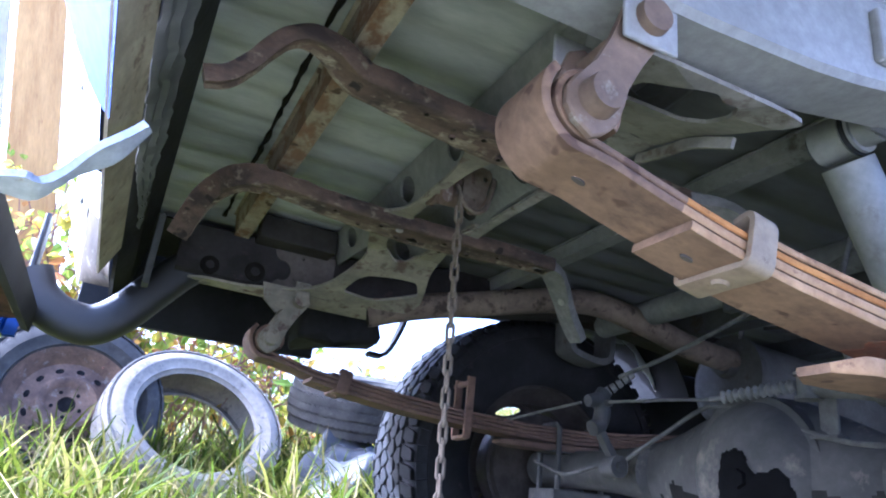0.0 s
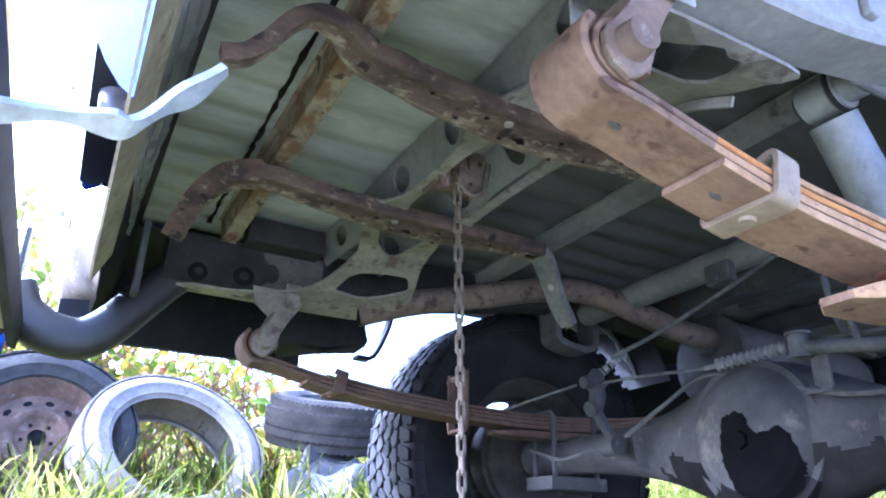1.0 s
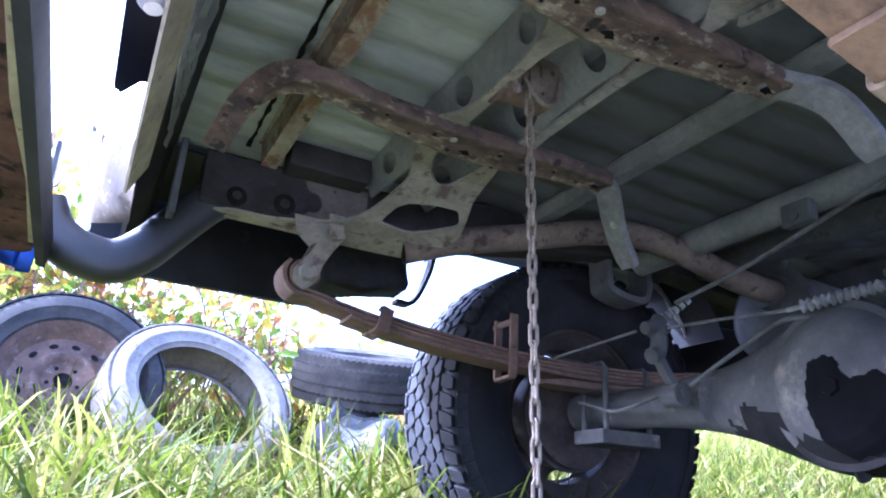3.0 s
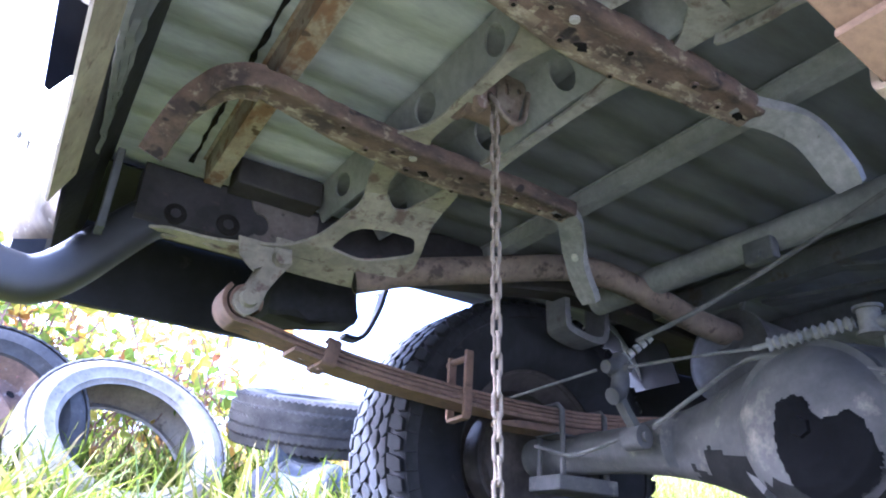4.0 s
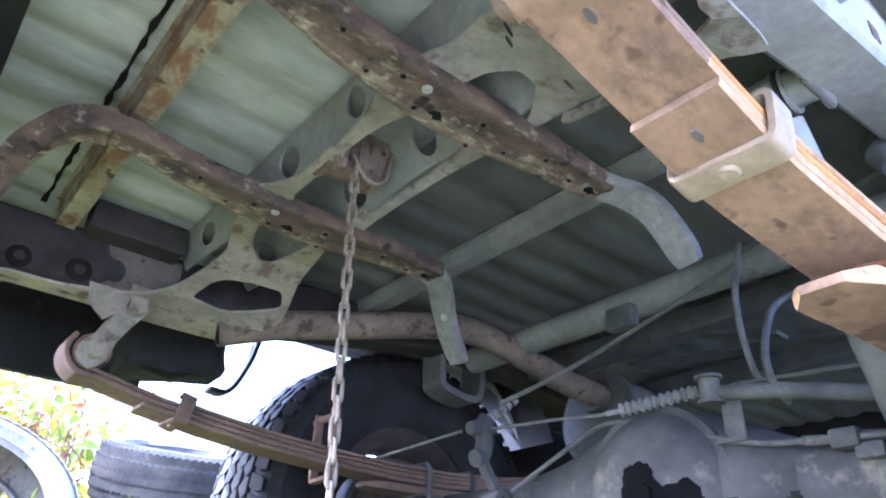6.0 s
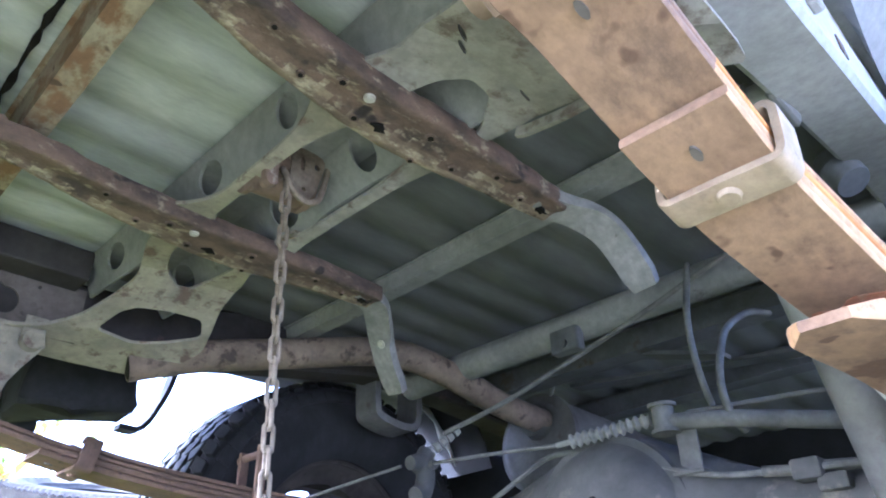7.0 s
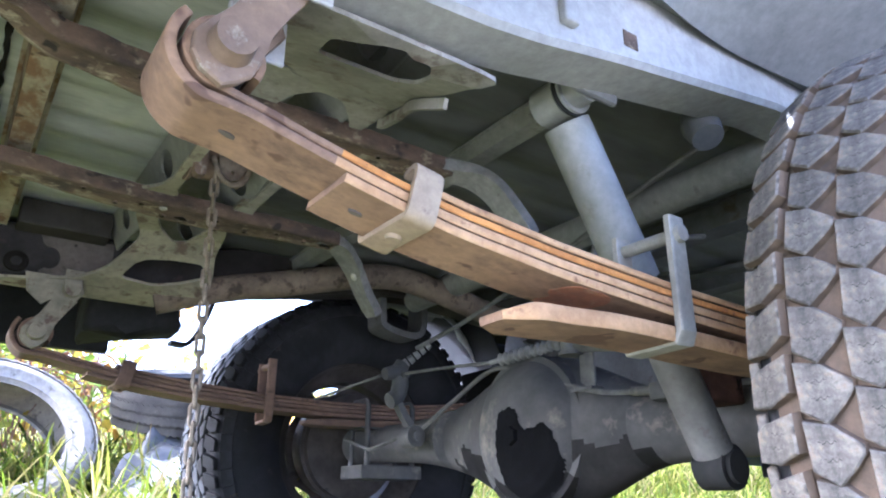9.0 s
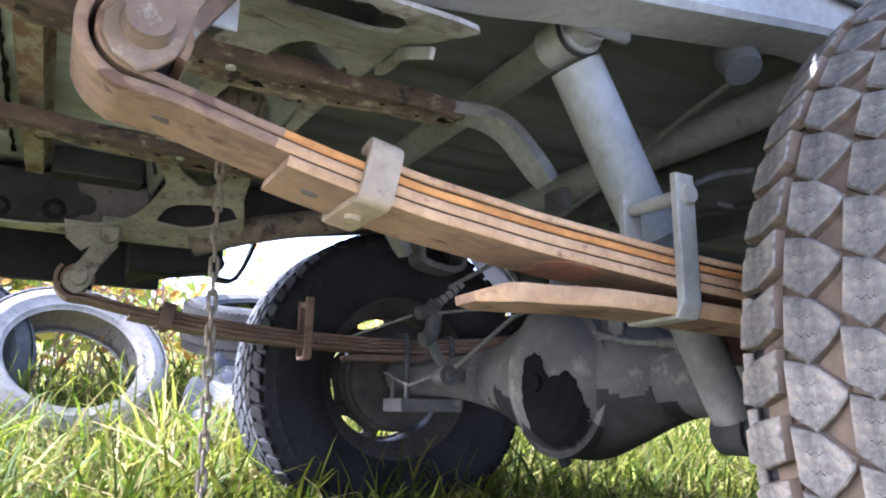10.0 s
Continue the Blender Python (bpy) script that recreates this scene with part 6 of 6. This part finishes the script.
def near_grass(r):
    while True:
        x, y = r.gauss(0.5, 0.9), r.uniform(0.55, 3.4)
        if abs(x - 0.5) > 2.3 + 0.4 * noise.noise((y * 2, 3, 1)) or y > 3.0 + 0.5 * noise.noise((x * 2, 1, 7)):
            continue
        patch = 0.55 + 0.6 * noise.noise((x * 2.2, y * 2.2, 5.0))
        if r.random() > 0.35 + patch:
            continue
        under = 0.0 < x < 2.4 and 0.2 < y < 1.5
        tall = 0.055 + 0.1 * max(0, min(1, (y - 0.6) / 1.0)) + (0.04 if y > 1.8 and x < 1.0 else 0)
        if under:
            tall *= 0.75
        if -0.5 < x < 0.75 and 1.7 < y < 2.55 and r.random() < 0.9:
            tall *= 0.38
        return x, y, tall * r.uniform(0.55, 2.0), r.uniform(0.0028, 0.0075)


def long_grass(r):
    x, y = r.uniform(-0.6, 1.1), r.uniform(1.75, 2.45)
    return x, y, r.uniform(0.16, 0.38) * (0.75 if 0.1 < x < 0.5 else 1), r.uniform(0.0032, 0.0072)


def far_grass(r):
    x, y = r.gauss(3.0, 2.9), 2.5 + 7.4 * r.random() ** 1.6 + 0.5 * r.random()
    return x, y, r.uniform(0.08, 0.2), r.uniform(0.003, 0.006)


def front_grass(r):
    return r.uniform(1.6, 4.6), 1.35 + 2.1 * r.random(), r.uniform(0.06, 0.16), r.uniform(0.003, 0.0065)


def broad_grass(r):
    return r.uniform(-0.7, 1.6), r.uniform(0.75, 1.9), r.uniform(0.08, 0.2), r.uniform(0.004, 0.0085)


blades("grass", "long green grass with dry straw-coloured blades", 19000, near_grass, rng, M_GRASS)
blades("grass", "long arching grass blades before the tyres", 1300, long_grass, rng, M_STRAW)
blades("grass", "broad-bladed grass in the shade under the truck", 900, broad_grass, rng, M_GRASS)
blades("grass", "short green grass beyond the axle", 15000, front_grass, rng, M_GRASS)
blades("grass", "sunlit grass beyond the truck", 34000, far_grass, rng, M_STRAW)


def bramble(name, x0, x1, y0, y1, top, stems, leaves, seed):
    r = random.Random(seed)
    thing = tagged(new(name), "bramble bush with thin reddish stems and yellowing leaves", "bush", "bramble bushes")
    bm = bmesh.new()
    spots = []
    for k in range(stems):
        x, y = r.uniform(x0, x1), r.uniform(y0, y1)
        z = ground_z(x, y)
        a = r.uniform(0, 2 * math.pi)
        ln = r.uniform(0.35, 0.9)
        h = r.uniform(0.4, 1.0) * top
        pts = [(x, y, z), (x + math.cos(a) * ln * 0.25, y + math.sin(a) * ln * 0.15, z + h * 0.75), (x + math.cos(a) * ln * 0.65, y + math.sin(a) * ln * 0.35, z + h), (x + math.cos(a) * ln, y + math.sin(a) * ln * 0.5, z + h * r.uniform(0.5, 0.95))]
        line = curve_points(pts, 5)
        sweep(bm, line, ring(r.uniform(0.0015, 0.0035), 5), (0.3, 0.9, 0.1))
        spots += line[3:]
    part("stem_tangle", bm, M_STEM, thing, "thin reddish stems", smooth=True)["kind"] = "stuff"
    verts, faces = [], []
    for k in range(leaves):
        c = r.choice(spots) + Vector((r.gauss(0, 0.035), r.gauss(0, 0.035), r.gauss(0, 0.035)))
        s = r.uniform(0.014, 0.036)
        m = Matrix.Translation(c) @ Euler((r.uniform(-1.2, 1.2), r.uniform(-1.2, 1.2), r.uniform(0, 6.28))).to_matrix().to_4x4()
        base = len(verts)
        for p in ((-1.1, 0, 0), (-0.55, 0.55, 0.18), (0.25, 0.62, 0.2), (1.2, 0, -0.12), (0.25, -0.62, 0.2), (-0.55, -0.55, 0.18), (0.1, 0, 0)):
            verts.append(tuple(m @ (Vector(p) * s)))
        for i in range(6):
            faces.append((base + i, base + (i + 1) % 6, base + 6))
    me = bpy.data.meshes.new("foliage")
    me.from_pydata(verts, [], faces)
    me.materials.append(M_LEAF)
    lv = new("foliage", me)
    lv.parent = thing
    lv["kind"] = "stuff"
    return thing


bramble("bramble_bush", -1.6, 0.2, 3.12, 3.6, 1.0, 140, 2400, 3)
bramble("bramble_bush", 0.0, 0.75, 3.05, 3.7, 0.8, 100, 1000, 5)
bramble("bramble_bush", -0.6, 0.12, 3.15, 3.45, 1.3, 36, 650, 11)
bramble("bramble_bush", 0.7, 1.6, 3.2, 3.9, 0.6, 34, 700, 8)
